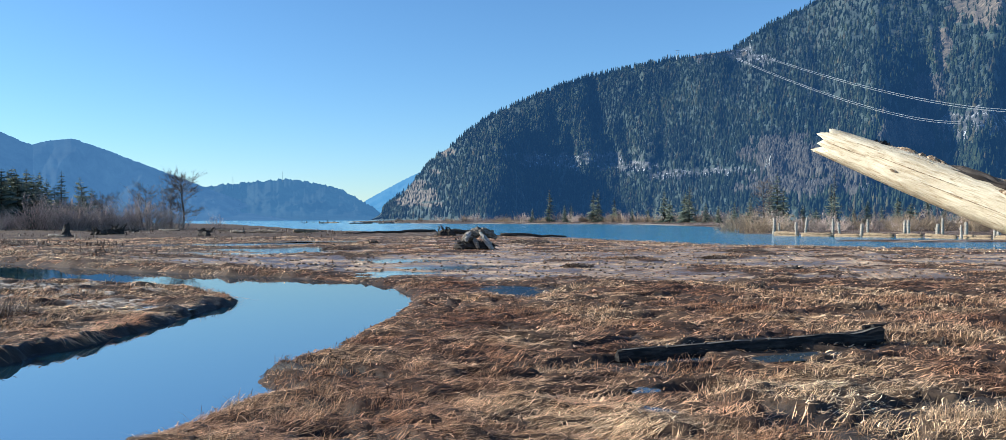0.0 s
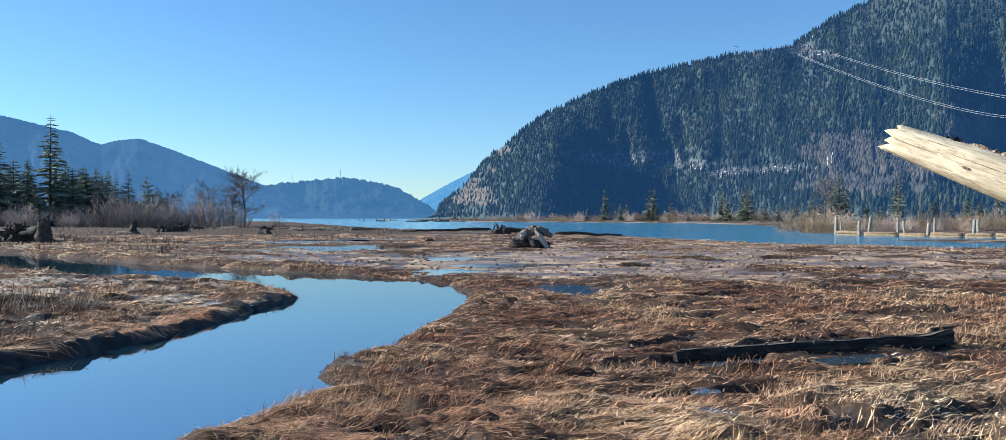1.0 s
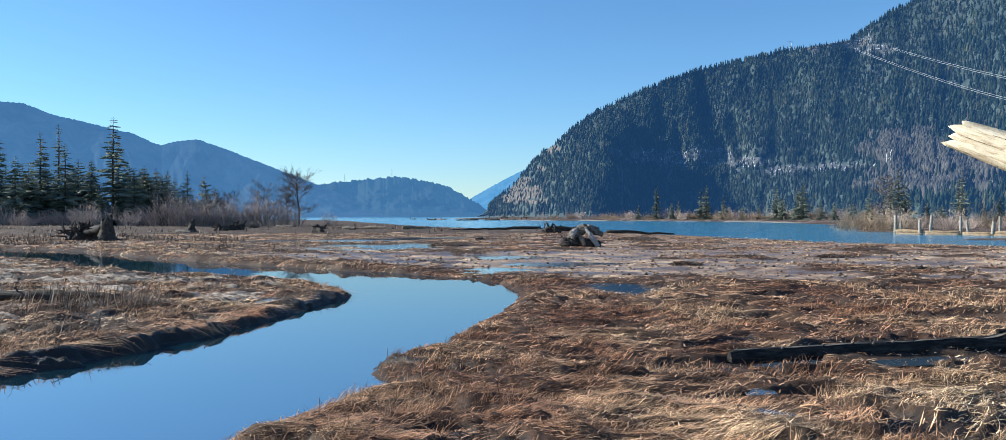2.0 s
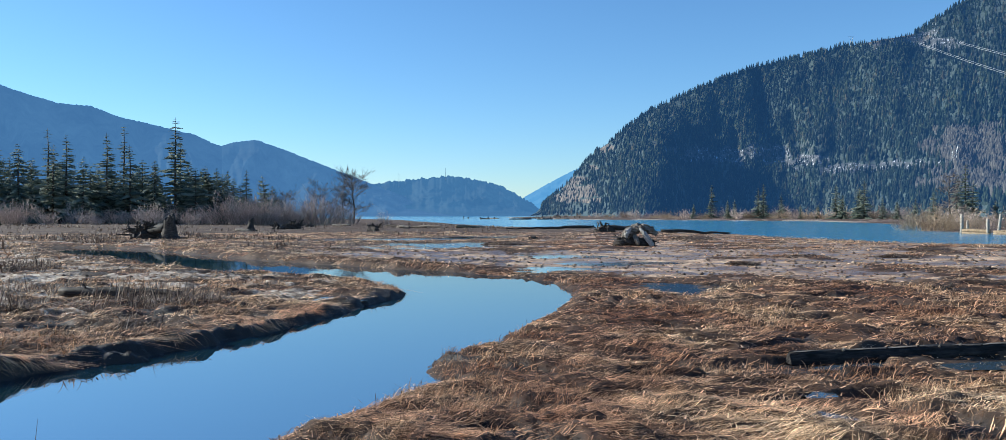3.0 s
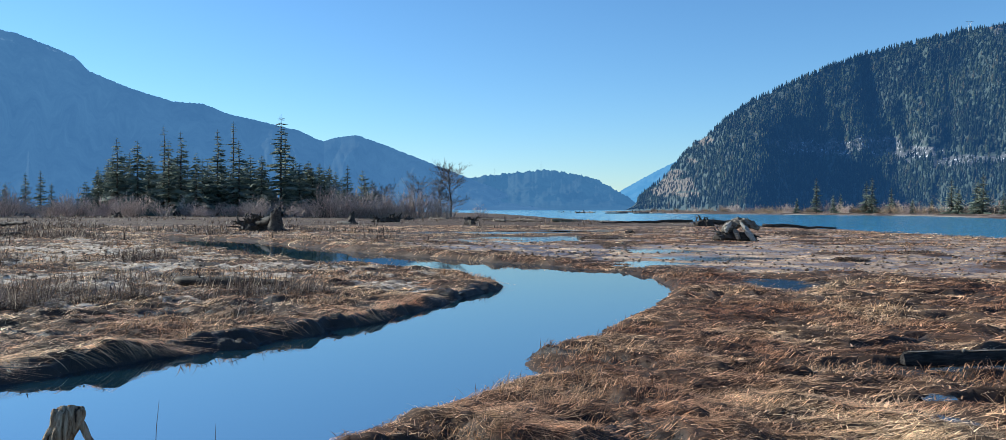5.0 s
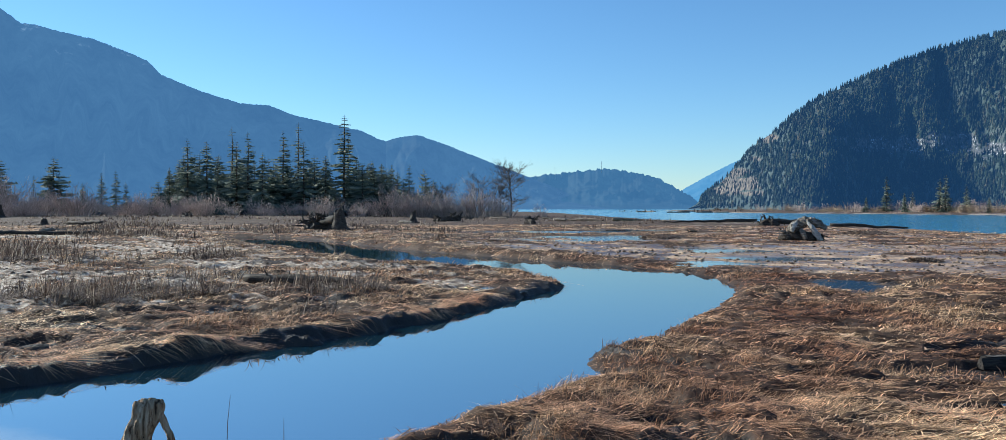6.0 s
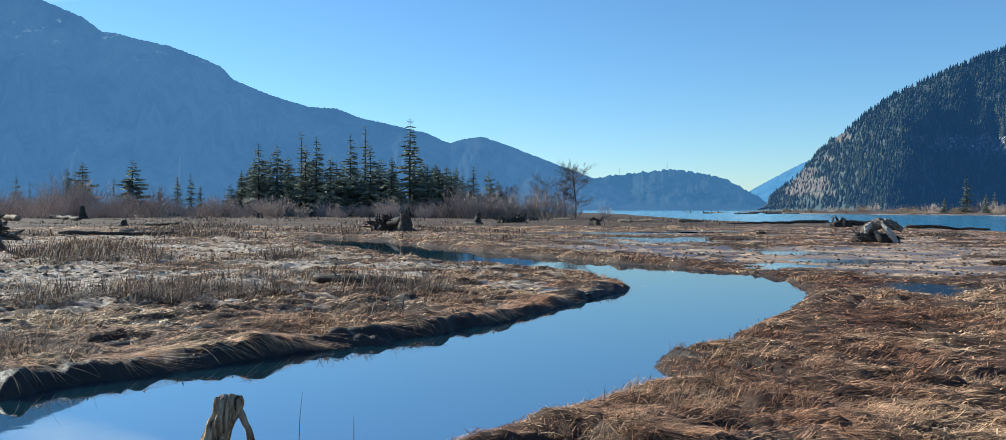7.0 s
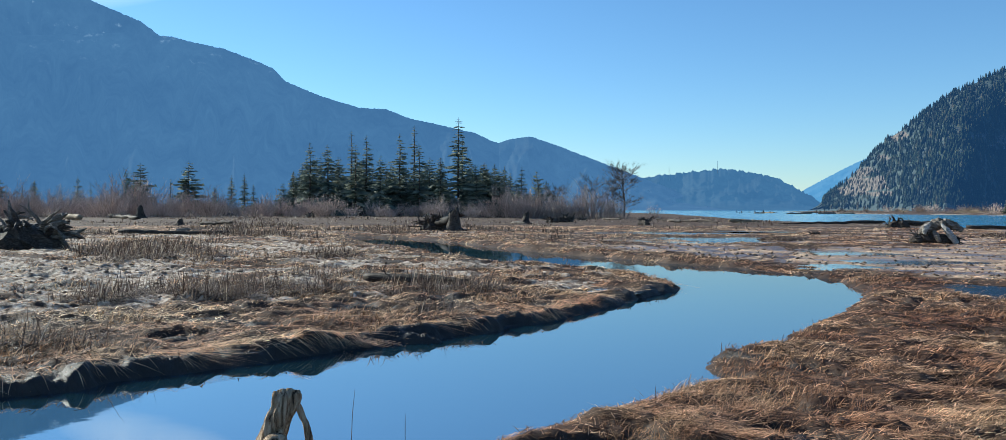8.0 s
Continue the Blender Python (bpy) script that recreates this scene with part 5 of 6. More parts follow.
def root_wad(x, y, size, seed, mat, label, trunk_to=None, roots=22, turn=0.0, squash=0.8, light=None):
    """An upturned tree base: a low lumpy butt and splayed, forked, broken roots."""
    rng = random.Random(seed)
    ob = new("root_wad")
    ob.matrix_basis = pose(x, y, ground_z(x, y) - 0.04 * size, 0, 0, turn)
    butt = Shape()
    pts = wander((-0.62 * size, 0.05 * size, 0.10 * size), (0.62 * size, 0, 0.14 * size), 8, 0.07 * size, rng)
    butt.tube(pts, [size * q for q in (0.10, 0.20, 0.26, 0.30, 0.27, 0.30, 0.20, 0.12)], 11, 0.30, rng)
    part("butt", butt, mat, ob)

    def root(p, o, L, r, m, fork):
        line = [p]
        for s in range(4):
            o = (o + Vector((rng.uniform(-0.6, 0.6), rng.uniform(-0.5, 0.5), rng.uniform(-0.65, 0.35)))).normalized()
            q = line[-1] + o * (L / 4)
            q.z = min(max(q.z, 0.02), squash * size)
            line.append(q)
        sh = Shape()
        sh.tube(line, [r * 1.3, r * 1.05, r * 0.8, r * 0.55, r * 0.2], 6, 0.22, rng)
        part("root", sh, m, ob)
        if fork:
            root(line[2], o + Vector((rng.uniform(-1, 1), rng.uniform(-0.5, 0.5), rng.uniform(-0.3, 0.7))), L * 0.5, r * 0.6, m, False)

    for k in range(roots):
        w = rng.uniform(-0.5, 0.5)
        o = Vector((w * 2.2 + rng.uniform(-0.4, 0.4), rng.uniform(-0.7, 0.4), rng.uniform(0.05, 1.0)))
        p = Vector((w * size, rng.uniform(-0.08, 0.08) * size, rng.uniform(0.15, 0.34) * size))
        root(p, o.normalized(), size * rng.uniform(0.35, 0.72), size * rng.uniform(0.03, 0.075), light if light and rng.random() < 0.55 else mat, k % 2 == 0)
    if trunk_to:
        sh = Shape()
        pts = wander((0.2 * size, 0, 0.3 * size), trunk_to, 9, 0.03 * size, rng)
        sh.tube(pts, [size * (0.16 - 0.012 * i) for i in range(9)], 8, 0.12, rng)
        part("trunk", sh, mat, ob)
    return tagged(ob, label, "driftwood")


def great_root_wad(x, y):
    """An overturned butt that arches over two bleached slabs, a dark fan of roots beside it."""
    rng = random.Random(42)
    ob = new("root_wad")
    ob.matrix_basis = pose(x, y, ground_z(x, y) - 0.06, 0, 0, 0)

    def limb(name, line, radii, mat, sides=9, rough=0.25, label=""):
        rows = [tuple(p) for p in spline(line, 4)]
        sizes = np.interp(np.linspace(0, 1, len(rows)), np.linspace(0, 1, len(radii)), radii)
        sh = Shape()
        sh.tube(rows, list(sizes), sides, rough, rng)
        part(name, sh, MAT[mat], ob, label)

    limb("butt", [(-0.55, 0.15, 0.25), (-0.30, 0.1, 0.62), (0.05, 0.1, 0.90), (0.50, 0.1, 0.98), (0.95, 0.15, 0.80), (1.2, 0.2, 0.62)], (0.20, 0.26, 0.24, 0.22, 0.17, 0.10), "grey_wood", 11, 0.3)
    limb("bleached_slab", [(-0.10, -0.15, 0.98), (-0.28, -0.28, 0.76), (-0.34, -0.30, 0.46)], (0.06, 0.14, 0.06), "bleached", 9, 0.2, "pale bleached broken wood")
    limb("bleached_slab", [(0.36, -0.14, 0.94), (0.58, -0.28, 0.66), (0.82, -0.30, 0.32), (1.0, -0.25, 0.05)], (0.05, 0.12, 0.15, 0.10), "bleached", 9, 0.2, "pale bleached broken wood")
    limb("bleached_slab", [(0.05, -0.20, 0.62), (0.16, -0.32, 0.40), (0.30, -0.34, 0.12)], (0.07, 0.14, 0.08), "grey_wood", 8, 0.2, "grey split wood")
    limb("root_core", [(-1.0, 0.05, 0.12), (-0.5, 0, 0.22), (0.1, 0, 0.24), (0.6, 0, 0.20), (1.1, 0.05, 0.10)], (0.10, 0.26, 0.24, 0.26, 0.12), "dark_wood", 10, 0.3)
    for k in range(46):
        if k < 30:
            p, o, L = Vector((rng.uniform(-0.75, -0.2), rng.uniform(-0.15, 0.1), rng.uniform(0.1, 0.5))), Vector((rng.uniform(-1.2, 0.3), rng.uniform(-0.8, 0.2), rng.uniform(-0.2, 0.75))), rng.uniform(0.3, 0.65)
        elif k < 38:
            p, o, L = Vector((rng.uniform(0.7, 1.0), rng.uniform(-0.2, 0.1), rng.uniform(0.1, 0.4))), Vector((rng.uniform(-0.2, 1.0), rng.uniform(-0.8, 0.2), rng.uniform(-0.3, 0.4))), rng.uniform(0.25, 0.5)
        else:
            p, o, L = Vector((rng.uniform(0.3, 0.75), 0.05, rng.uniform(1.0, 1.15))), Vector((rng.uniform(-1, 1.2), rng.uniform(-0.4, 0.4), rng.uniform(0.0, 0.7))), rng.uniform(0.15, 0.38)
        o.normalize()
        line = [p]
        for _ in range(4):
            o = (o + Vector((rng.uniform(-0.5, 0.5), rng.uniform(-0.4, 0.4), rng.uniform(-0.55, 0.35)))).normalized()
            q = line[-1] + o * (L / 4)
            q.z = max(q.z, 0.03)
            line.append(q)
        sh = Shape()
        r = rng.uniform(0.02, 0.05)
        sh.tube(line, [r * 1.3, r, r * 0.8, r * 0.5, r * 0.15], 5, 0.2, rng)
        part("root", sh, MAT["grey_wood" if rng.random() < 0.3 else "dark_wood"], ob)
    return tagged(ob, "large dark upturned root wad with bleached broken slabs", "driftwood")


def stump(x, y, r, h, seed, mat, label, turn=0.0):
    """A cut or broken stump with spreading roots."""
    rng = random.Random(seed)
    ob = new("tree_stump")
    ob.matrix_basis = pose(x, y, ground_z(x, y) - 0.03, 0, 0, turn)
    sh = Shape()
    sides = 12
    vs, fs = [], []
    rings = ((-0.05, 1.7), (0.08, 1.38), (0.25, 1.08), (0.5, 0.88), (0.8, 0.76), (1.0, 0.66), (0.92, 0.32))
    for zz, rr in rings:
        for k in range(sides):
            a = 2 * math.pi * k / sides
            q = r * rr * (1 + rng.uniform(-0.16, 0.16))
            vs.append((math.cos(a) * q, math.sin(a) * q, h * zz + (rng.uniform(-0.12, 0.12) * h + 0.14 * h * math.cos(a) if zz > 0.85 else 0)))
    for i in range(len(rings) - 1):
        for k in range(sides):
            a, b = i * sides + k, i * sides + (k + 1) % sides
            fs.append((a, b, b + sides, a + sides))
    fs.append(tuple(range((len(rings) - 1) * sides, len(rings) * sides)))
    sh.add(vs, fs)
    part("stem", sh, mat, ob)
    for k in range(5):
        a = 2 * math.pi * k / 5 + rng.uniform(-0.4, 0.4)
        d = Vector((math.cos(a), math.sin(a), 0))
        rt = Shape()
        rt.tube([d * r * 0.7 + Vector((0, 0, h * 0.18)), d * r * 1.4 + Vector((0, 0, h * 0.07)), d * r * rng.uniform(1.8, 2.6) + Vector((0, 0, 0.0))], [r * 0.32, r * 0.2, r * 0.07], 6, 0.15, rng)
        part("root", rt, mat, ob)
    return tagged(ob, label, "stump")


def build_leaning_driftwood():
    """The bleached broken trunk that leans in over the marsh, its foot on the ground past the view."""
    rng = random.Random(3)
    ob = new("leaning_driftwood")
    # axis from the jagged tip down to the ground
    tip, foot = Vector((2.47, 6.66, 2.23)), Vector((6.25, 2.62, -0.17))
    d = foot - tip
    length = d.length
    ob.matrix_basis = Matrix.Translation(tip) @ Vector((1, 0, 0)).rotation_difference(d.normalized()).to_matrix().to_4x4()
    sides, n = 28, 40
    vs, fs = [], []
    lobes = [(rng.uniform(0, 6.28), rng.randint(2, 5), rng.uniform(0.02, 0.06)) for _ in range(4)]
    for i in range(n):
        u = i / (n - 1)
        x = length * u**1.3
        grow = 0.104 + 0.025 * min(1, x / 0.7) + 0.05 * u
        for k in range(sides):
            a = 2 * math.pi * k / sides
            r = grow * (1 + sum(m * math.sin(q * a + p + 0.5 * x) for p, q, m in lobes) + 0.035 * noise.noise(Vector((x * 1.5, math.cos(a) * 4, math.sin(a) * 4))))
            # splintered end: each side of the wood breaks off at its own length
            back = 0.0
            if i < 3:
                back = 0.16 * (noise.noise(Vector((math.cos(a) * 2.2, math.sin(a) * 2.2, 5.0))) + 0.35) + 0.05 * noise.noise(Vector((math.cos(a) * 9, math.sin(a) * 9, 1.0)))
                back *= (1, 0.7, 0.35)[i]
            vs.append((x + back, math.cos(a) * r, math.sin(a) * r))
    for i in range(n - 1):
        for k in range(sides):
            a, b = i * sides + k, i * sides + (k + 1) % sides
            fs.append((a, a + sides, b + sides, b))
    sh = Shape()
    sh.add(vs, fs)
    # broken end grain, hollowed
    cen = len(sh.v)
    sh.v.append((0.12, 0, 0))
    sh.f += [(k, (k + 1) % sides, cen) for k in range(sides)]
    part("trunk", sh, MAT["driftwood"], ob, smooth_faces=True)
    # bark remnant and dark knots along the upper edge
    rot = ob.matrix_basis.to_3x3().inverted()
    out = rot @ Vector((-0.58, -0.81, 0.05))
    ridge = Vector((1, 0, 0)).cross(out)
    ridge = ridge if (ob.matrix_basis.to_3x3() @ ridge).z > 0 else -ridge
    ridge.normalize()
    front = ridge.cross(Vector((1, 0, 0))).normalized()
    front = front if front.dot(out) > 0 else -front
    for x, l, off, w, m in ((0.40, 0.16, 0.05, 0.016, "dark_wood"), (0.47, 0.07, 0.15, 0.026, "wet_log"), (0.55, 0.42, 0.10, 0.030, "snag"), (0.90, 1.1, 0.12, 0.042, "dark_wood"), (1.02, 1.2, 0.52, 0.034, "dark_wood"), (0.95, 1.6, -0.2, 0.06, "snag"), (1.25, 1.5, 0.80, 0.03, "snag")):
        bk = Shape()
        pts = []
        for q in range(14):
            u = q / 13
            s = x + l * u
            g = (0.104 + 0.025 * min(1, s / 0.7) + 0.05 * (s / length) ** 0.77) * 1.03
            c, e = math.cos(off), math.sin(off)
            wob = rng.uniform(-0.008, 0.008)
            side = ridge * (c * g + wob) + front * (e * g + wob)
            pts.append((x + l * u, side.y, side.z))
        bk.tube(pts, [w * min(1, 0.25 + 4 * q / 13, 0.25 + 4 * (13 - q) / 13) * rng.uniform(0.7, 1.2) for q in range(14)], 7, 0.35, rng, 0.5)
        part("bark_strip", bk, MAT[m], ob, "dark bark remnant")
    # splits and a knot in the bare wood
    for x, l, off, w in ((0.66, 0.05, 1.75, 0.008), (0.25, 0.5, 1.0, 0.0035), (0.5, 0.7, 1.35, 0.003), (0.12, 0.35, 1.6, 0.003), (0.9, 0.6, 1.8, 0.0035)):
        bk = Shape()
        pts = []
        for q in range(5):
            g = (0.104 + 0.025 * min(1, (x + l * q / 4) / 0.7) + 0.05 * ((x + l * q / 4) / length) ** 0.77) * 1.005
            side = ridge * (math.cos(off) * g) + front * (math.sin(off) * g)
            pts.append((x + l * q / 4, side.y, side.z))
        bk.tube(pts, [w * 0.3, w, w * 1.2, w * 0.8, w * 0.2], 5, 0.3, rng)
        part("crack", bk, MAT["snag"], ob, "dark split in the wood")
    tagged(ob, "bleached pale broken trunk leaning up from the bank", "driftwood")


build_leaning_driftwood()


def build_root_snag():
    """The weathered root end that stands by the water in front of the camera."""
    rng = random.Random(8)
    ob = new("root_snag")
    bx, by = -2.07, 2.045
    ob.matrix_basis = pose(bx, by, 0, 0, 0, 45)
    g = ground_z(bx, by)

    def gnarl(name, line, sides, twist, groove, label=""):
        """A grooved, twisting limb: rows of (x, y, z, half width, half depth)."""
        rows = spline(line, 5)
        sh = Shape()
        vs, fs = [], []
        n = len(rows)
        for i, (cx, cy, z, w, dp) in enumerate(rows):
            for k in range(sides):
                a = 2 * math.pi * k / sides
                q = a + twist * z
                rr = 1 + groove * math.sin(5 * q) * 0.6 + groove * math.sin(9 * q + 1.0) * 0.5 + 0.30 * noise.noise(Vector((math.cos(a) * 1.6, math.sin(a) * 1.6, z * 9.0)))
                top = 0.014 * noise.noise(Vector((math.cos(a) * 2.2, math.sin(a) * 2.2, 4.0))) * (i >= n - 3)
                vs.append((cx + math.cos(a) * w * rr, cy + math.sin(a) * dp * rr, z + top))
        for i in range(n - 1):
            for k in range(sides):
                a, b = i * sides + k, i * sides + (k + 1) % sides
                fs.append((a, b, b + sides, a + sides))
        fs.append(tuple(range((n - 1) * sides, n * sides)))
        sh.add(vs, fs)
        part(name, sh, MAT["snag"], ob, label, True)

    gnarl("stem", [(-0.10, 0.05, g - 0.05, 0.10, 0.09), (-0.08, 0.04, 0.45, 0.062, 0.06), (-0.045, 0.02, 0.80, 0.048, 0.045), (-0.036, 0.01, 0.86, 0.045, 0.042), (-0.022, 0.0, 0.915, 0.044, 0.04), (-0.004, 0.0, 0.955, 0.041, 0.038), (0.001, 0.0, 0.982, 0.041, 0.036), (0.001, 0.0, 0.992, 0.034, 0.028)], 34, 6.0, 0.17)
    gnarl("prop_root", [(0.13, 0.03, g - 0.05, 0.03, 0.03), (0.10, 0.02, 0.6, 0.018, 0.018), (0.070, 0.0, 0.85, 0.013, 0.014), (0.052, 0.0, 0.905, 0.012, 0.013), (0.036, 0.0, 0.945, 0.012, 0.013), (0.02, 0.0, 0.965, 0.010, 0.010)], 12, 4.0, 0.08)
    gnarl("side_root", [(-0.06, -0.10, g - 0.05, 0.08, 0.07), (-0.04, -0.075, 0.5, 0.055, 0.05), (-0.036, -0.055, 0.82, 0.041, 0.036), (-0.034, -0.055, 0.855, 0.037, 0.032), (-0.032, -0.055, 0.868, 0.025, 0.022)], 18, 5.0, 0.08)
    for kx, kw, kh in ((-0.030, 0.015, 0.985), (-0.012, 0.017, 0.990), (0.008, 0.016, 0.991), (0.028, 0.016, 0.984)):
        knob = Shape()
        knob.tube([(kx - 0.006, -0.012, kh - 0.05), (kx, -0.014, kh - 0.015), (kx + 0.002, -0.008, kh + 0.004), (kx, 0.01, kh + 0.002)], [kw * 0.7, kw, kw * 0.85, kw * 0.3], 9, 0.22, rng)
        part("broken_root", knob, MAT["snag"], ob, smooth_faces=True)
    tagged(ob, "weathered brown root end standing beside the channel", "driftwood")


build_root_snag()


def sunken_log():
    """A dark half-squared timber, its sunlit upper arris pale, its far end torn open."""
    rng = random.Random(41)
    ob = new("log")
    a, b = Vector((1.28, 9.70, 0.0)), Vector((4.72, 10.78, 0.02))
    d = b - a
    length = d.length
    ob.matrix_basis = pose(a.x, a.y, 0.0, 0, 0, math.degrees(math.atan2(d.y, d.x)))
    shape = [(-0.5, -0.35), (-0.52, 0.1), (-0.42, 0.5), (-0.30, 0.62), (-0.05, 0.66), (0.25, 0.60), (0.48, 0.3), (0.5, -0.35)]
    n, k = 30, len(shape)
    vs, fs = [], []
    for i in range(n):
        u = i / (n - 1)
        x = length * u
        size = 0.135 + 0.075 * u + 0.012 * noise.noise(Vector((x * 2.0, 0, 0)))
        for j, (py, pz) in enumerate(shape):
            wob = 0.012 * noise.noise(Vector((x * 3.0, j * 1.7, 2.0))) + 0.006 * noise.noise(Vector((x * 14, j * 3.1, 7.0)))
            end = 0.0
            if i == 0:
                end = 0.07 * rng.uniform(-0.2, 1)
            if i == n - 1:
                end = rng.uniform(-0.12, 0.10)
            flare = 0.05 * smooth(0.93, 1.0, u) * (pz > 0.3)
            vs.append((x + end, py * size * 1.15 + wob, pz * size + 0.03 + 0.03 * u + wob + flare))
    for i in range(n - 1):
        for j in range(k):
            p, q = i * k + j, i * k + (j + 1) % k
            fs.append((p, p + k, q + k, q))
    fs += [tuple(range(k)), tuple(range((n - 1) * k, n * k))[::-1]]
    body = Shape()
    body.add(vs, fs)
    part("timber", body, MAT["wet_log"], ob)
    # paler strip along the top paints the sunlit rim of the timber
    rim = Shape()
    edge = []
    for i in range(n):
        p = vs[i * k + 3]
        w = rng.choice((0.002, 0.009, 0.014, 0.02))
        edge += [(p[0], p[1] - w * 0.4, p[2] + 0.004), (p[0], p[1] + w * 2.4, p[2] + 0.010)]
    rim.add(edge, [(2 * i, 2 * i + 2, 2 * i + 3, 2 * i + 1) for i in range(n - 1)])
    part("weathered_edge", rim, MAT["grey_wood"], ob, "pale strip for the sunlit upper edge")
    for _ in range(9):
        i = rng.randint(2, n - 3)
        p = vs[i * k + 3]
        st = Shape()
        r = rng.uniform(0.008, 0.016)
        st.tube([(p[0], p[1] + 0.01, p[2] - 0.02), (p[0] + 0.01, p[1], p[2] + r), (p[0] + 0.02, p[1] - 0.005, p[2] + 2 * r)], [r * 1.3, r, r * 0.4], 6, 0.2, rng)
        part("branch_stub", st, MAT["grey_wood" if rng.random() < 0.6 else "wet_log"], ob)
    for _ in range(4):
        p = vs[(n - 1) * k + rng.randint(1, 5)]
        sp = Shape()
        sp.tube([(p[0] - 0.12, p[1], p[2] - 0.01), (p[0] + 0.02, p[1], p[2] + 0.005), (p[0] + rng.uniform(0.05, 0.14), p[1] + rng.uniform(-0.03, 0.03), p[2] + rng.uniform(-0.04, 0.04))], [0.03, 0.02, 0.004], 6, 0.25, rng)
        part("splinter", sp, MAT["wet_log"], ob)
    tagged(ob, "dark waterlogged log lying in a narrow puddle", "log")


def build_driftwood():
    z = ground_z
    # the waterlogged log in its puddle
    sunken_log()
    # big root wad and the long logs at the inlet's edge
    great_root_wad(-1.55, 44.2)
    log_thing((-17.5, 92, 0.16), (-7.6, 96, 0.34), 0.06, 0.19, MAT["dark_wood"], "long dark driftwood log at the water's edge", 43, stubs=2, amp=0.10)
    root_wad(-5.4, 80, 1.6, 44, MAT["dark_wood"], "dark root end of a stranded tree", (4.5, 0.5, 0.5), 14, 0, 0.9)
    log_thing((-0.2, 70.5, 0.42), (5.4, 71.8, 0.16), 0.14, 0.07, MAT["dark_wood"], "stranded dark trunk by the inlet", 45, stubs=3, amp=0.08)
    root_wad(-8.6, 56.5, 0.5, 46, MAT["dark_wood"], "small dark root lump on the flat", None, 8)
    # stumps along the flats
    root_wad(-33.5, 51.0, 1.75, 47, MAT["dark_wood"], "broad dark root mass at the channel's end", None, 34, 20, 0.95)
    stump(-31.0, 49.5, 0.46, 1.45, 48, MAT["dark_wood"], "thick dark broken stump with flared roots at the channel's end", 40)
    log_thing((-33.4, 50.8, 0.62), (-31.2, 49.7, 0.88), 0.20, 0.34, MAT["wet_log"], "dark bridging limb between two stumps", 49, stubs=2, amp=0.04, n=8)
    stump(-40.8, 79.5, 0.36, 1.1, 50, MAT["dark_wood"], "upright dark stump on the brown flat")
    log_thing((-41.6, 78.0, 0.18), (-39.6, 77.2, 0.12), 0.2, 0.12, MAT["grey_wood"], "short grey log beside a stump", 51, stubs=1, n=7)
    for k, (az, d, s) in enumerate(((25.4, 98, 1.3), (24.5, 100, 1.7), (19.3, 84, 1.5), (23.4, 112, 1.0))):
        x, y = polar(az, d)
        root_wad(x, y, s, 60 + k, MAT["dark_wood"], "dark tangled stump on the marsh edge", None, 16, k * 70, 0.9)
    for k, (a0, d0, a1, d1, r) in enumerate(((17.0, 106, 15.8, 101, 0.13), (16.2, 118, 14.8, 114, 0.1), (15.9, 104, 14.4, 101, 0.09), (22.0, 122, 20.8, 119, 0.14), (18.5, 120, 17.4, 117, 0.12), (17.6, 100, 16.9, 99, 0.2))):
        (x0, y0), (x1, y1) = polar(a0, d0), polar(a1, d1)
        log_thing((x0, y0, z(x0, y0) + r * 1.2), (x1, y1, z(x1, y1) + r), r, r * 0.7, MAT["grey_wood" if k % 2 else "dark_wood"], "grey driftwood log stranded at the shore", 70 + k, stubs=2, amp=0.06, n=9)
    (x0, y0), (x1, y1) = polar(13.8, 103), polar(11.9, 108)
    log_thing((x0, y0, z(x0, y0) + 0.25), (x1, y1, WATER + 0.2), 0.22, 0.16, MAT["boom_wood"], "pale driftwood log at the water's edge", 79, stubs=1, n=9)
    # the wide flat on the left
    log_thing((-11.32, 14.36, z(-11.32, 14.36) + 0.13), (-8.71, 14.29, z(-8.71, 14.29) + 0.10), 0.10, 0.075, MAT["dark_wood"], "dark sunken log among broken reeds", 81, stubs=3, amp=0.03)
    log_thing((-47.2, 40.0, 0.12), (-46.0, 44.6, 0.14), 0.12, 0.09, MAT["grey_wood"], "thin grey log on the brown flat", 82, stubs=2, amp=0.06)
    log_thing((-60, 53.5, 0.3), (-54.5, 52.0, 0.45), 0.16, 0.1, MAT["dark_wood"], "dark forked log on the flat", 83, stubs=4, amp=0.09)
    stump(-62, 53.0, 0.3, 0.5, 84, MAT["dark_wood"], "small dark stump on the flat")
    root_wad(-31.2, 19.4, 2.2, 85, MAT["dark_wood"], "dark root mass among the reeds", None, 56, 200, 1.0, MAT["grey_wood"])
    stump(-97, 76.5, 0.5, 1.5, 86, MAT["dark_wood"], "dark tall stump before the shrubs")
    log_thing((-104, 77, 0.6), (-84, 66, 0.5), 0.28, 0.2, MAT["dark_wood"], "long dark log before the shrubs", 87, stubs=4, amp=0.15)
    log_thing((-93, 63, 0.7), (-88, 61.5, 0.6), 0.32, 0.3, MAT["boom_wood"], "pale bleached log end on the flat", 88, stubs=1, amp=0.05)
    log_thing((-44.5, 33.5, z(-44.5, 33.5) + 0.10), (-38.0, 36.2, z(-38.0, 36.2) + 0.10), 0.13, 0.09, MAT["dark_wood"], "thin dark log stranded on the pale flat", 94, stubs=3, amp=0.06)
    log_thing((-35.5, 45.5, z(-35.5, 45.5) + 0.08), (-39.5, 50.0, z(-39.5, 50.0) + 0.10), 0.12, 0.08, MAT["dark_wood"], "thin dark log stranded on the pale flat", 95, stubs=3, amp=0.06)
    root_wad(-84, 95, 1.3, 89, MAT["dark_wood"], "dark driftwood lump at the tree line", None, 12)
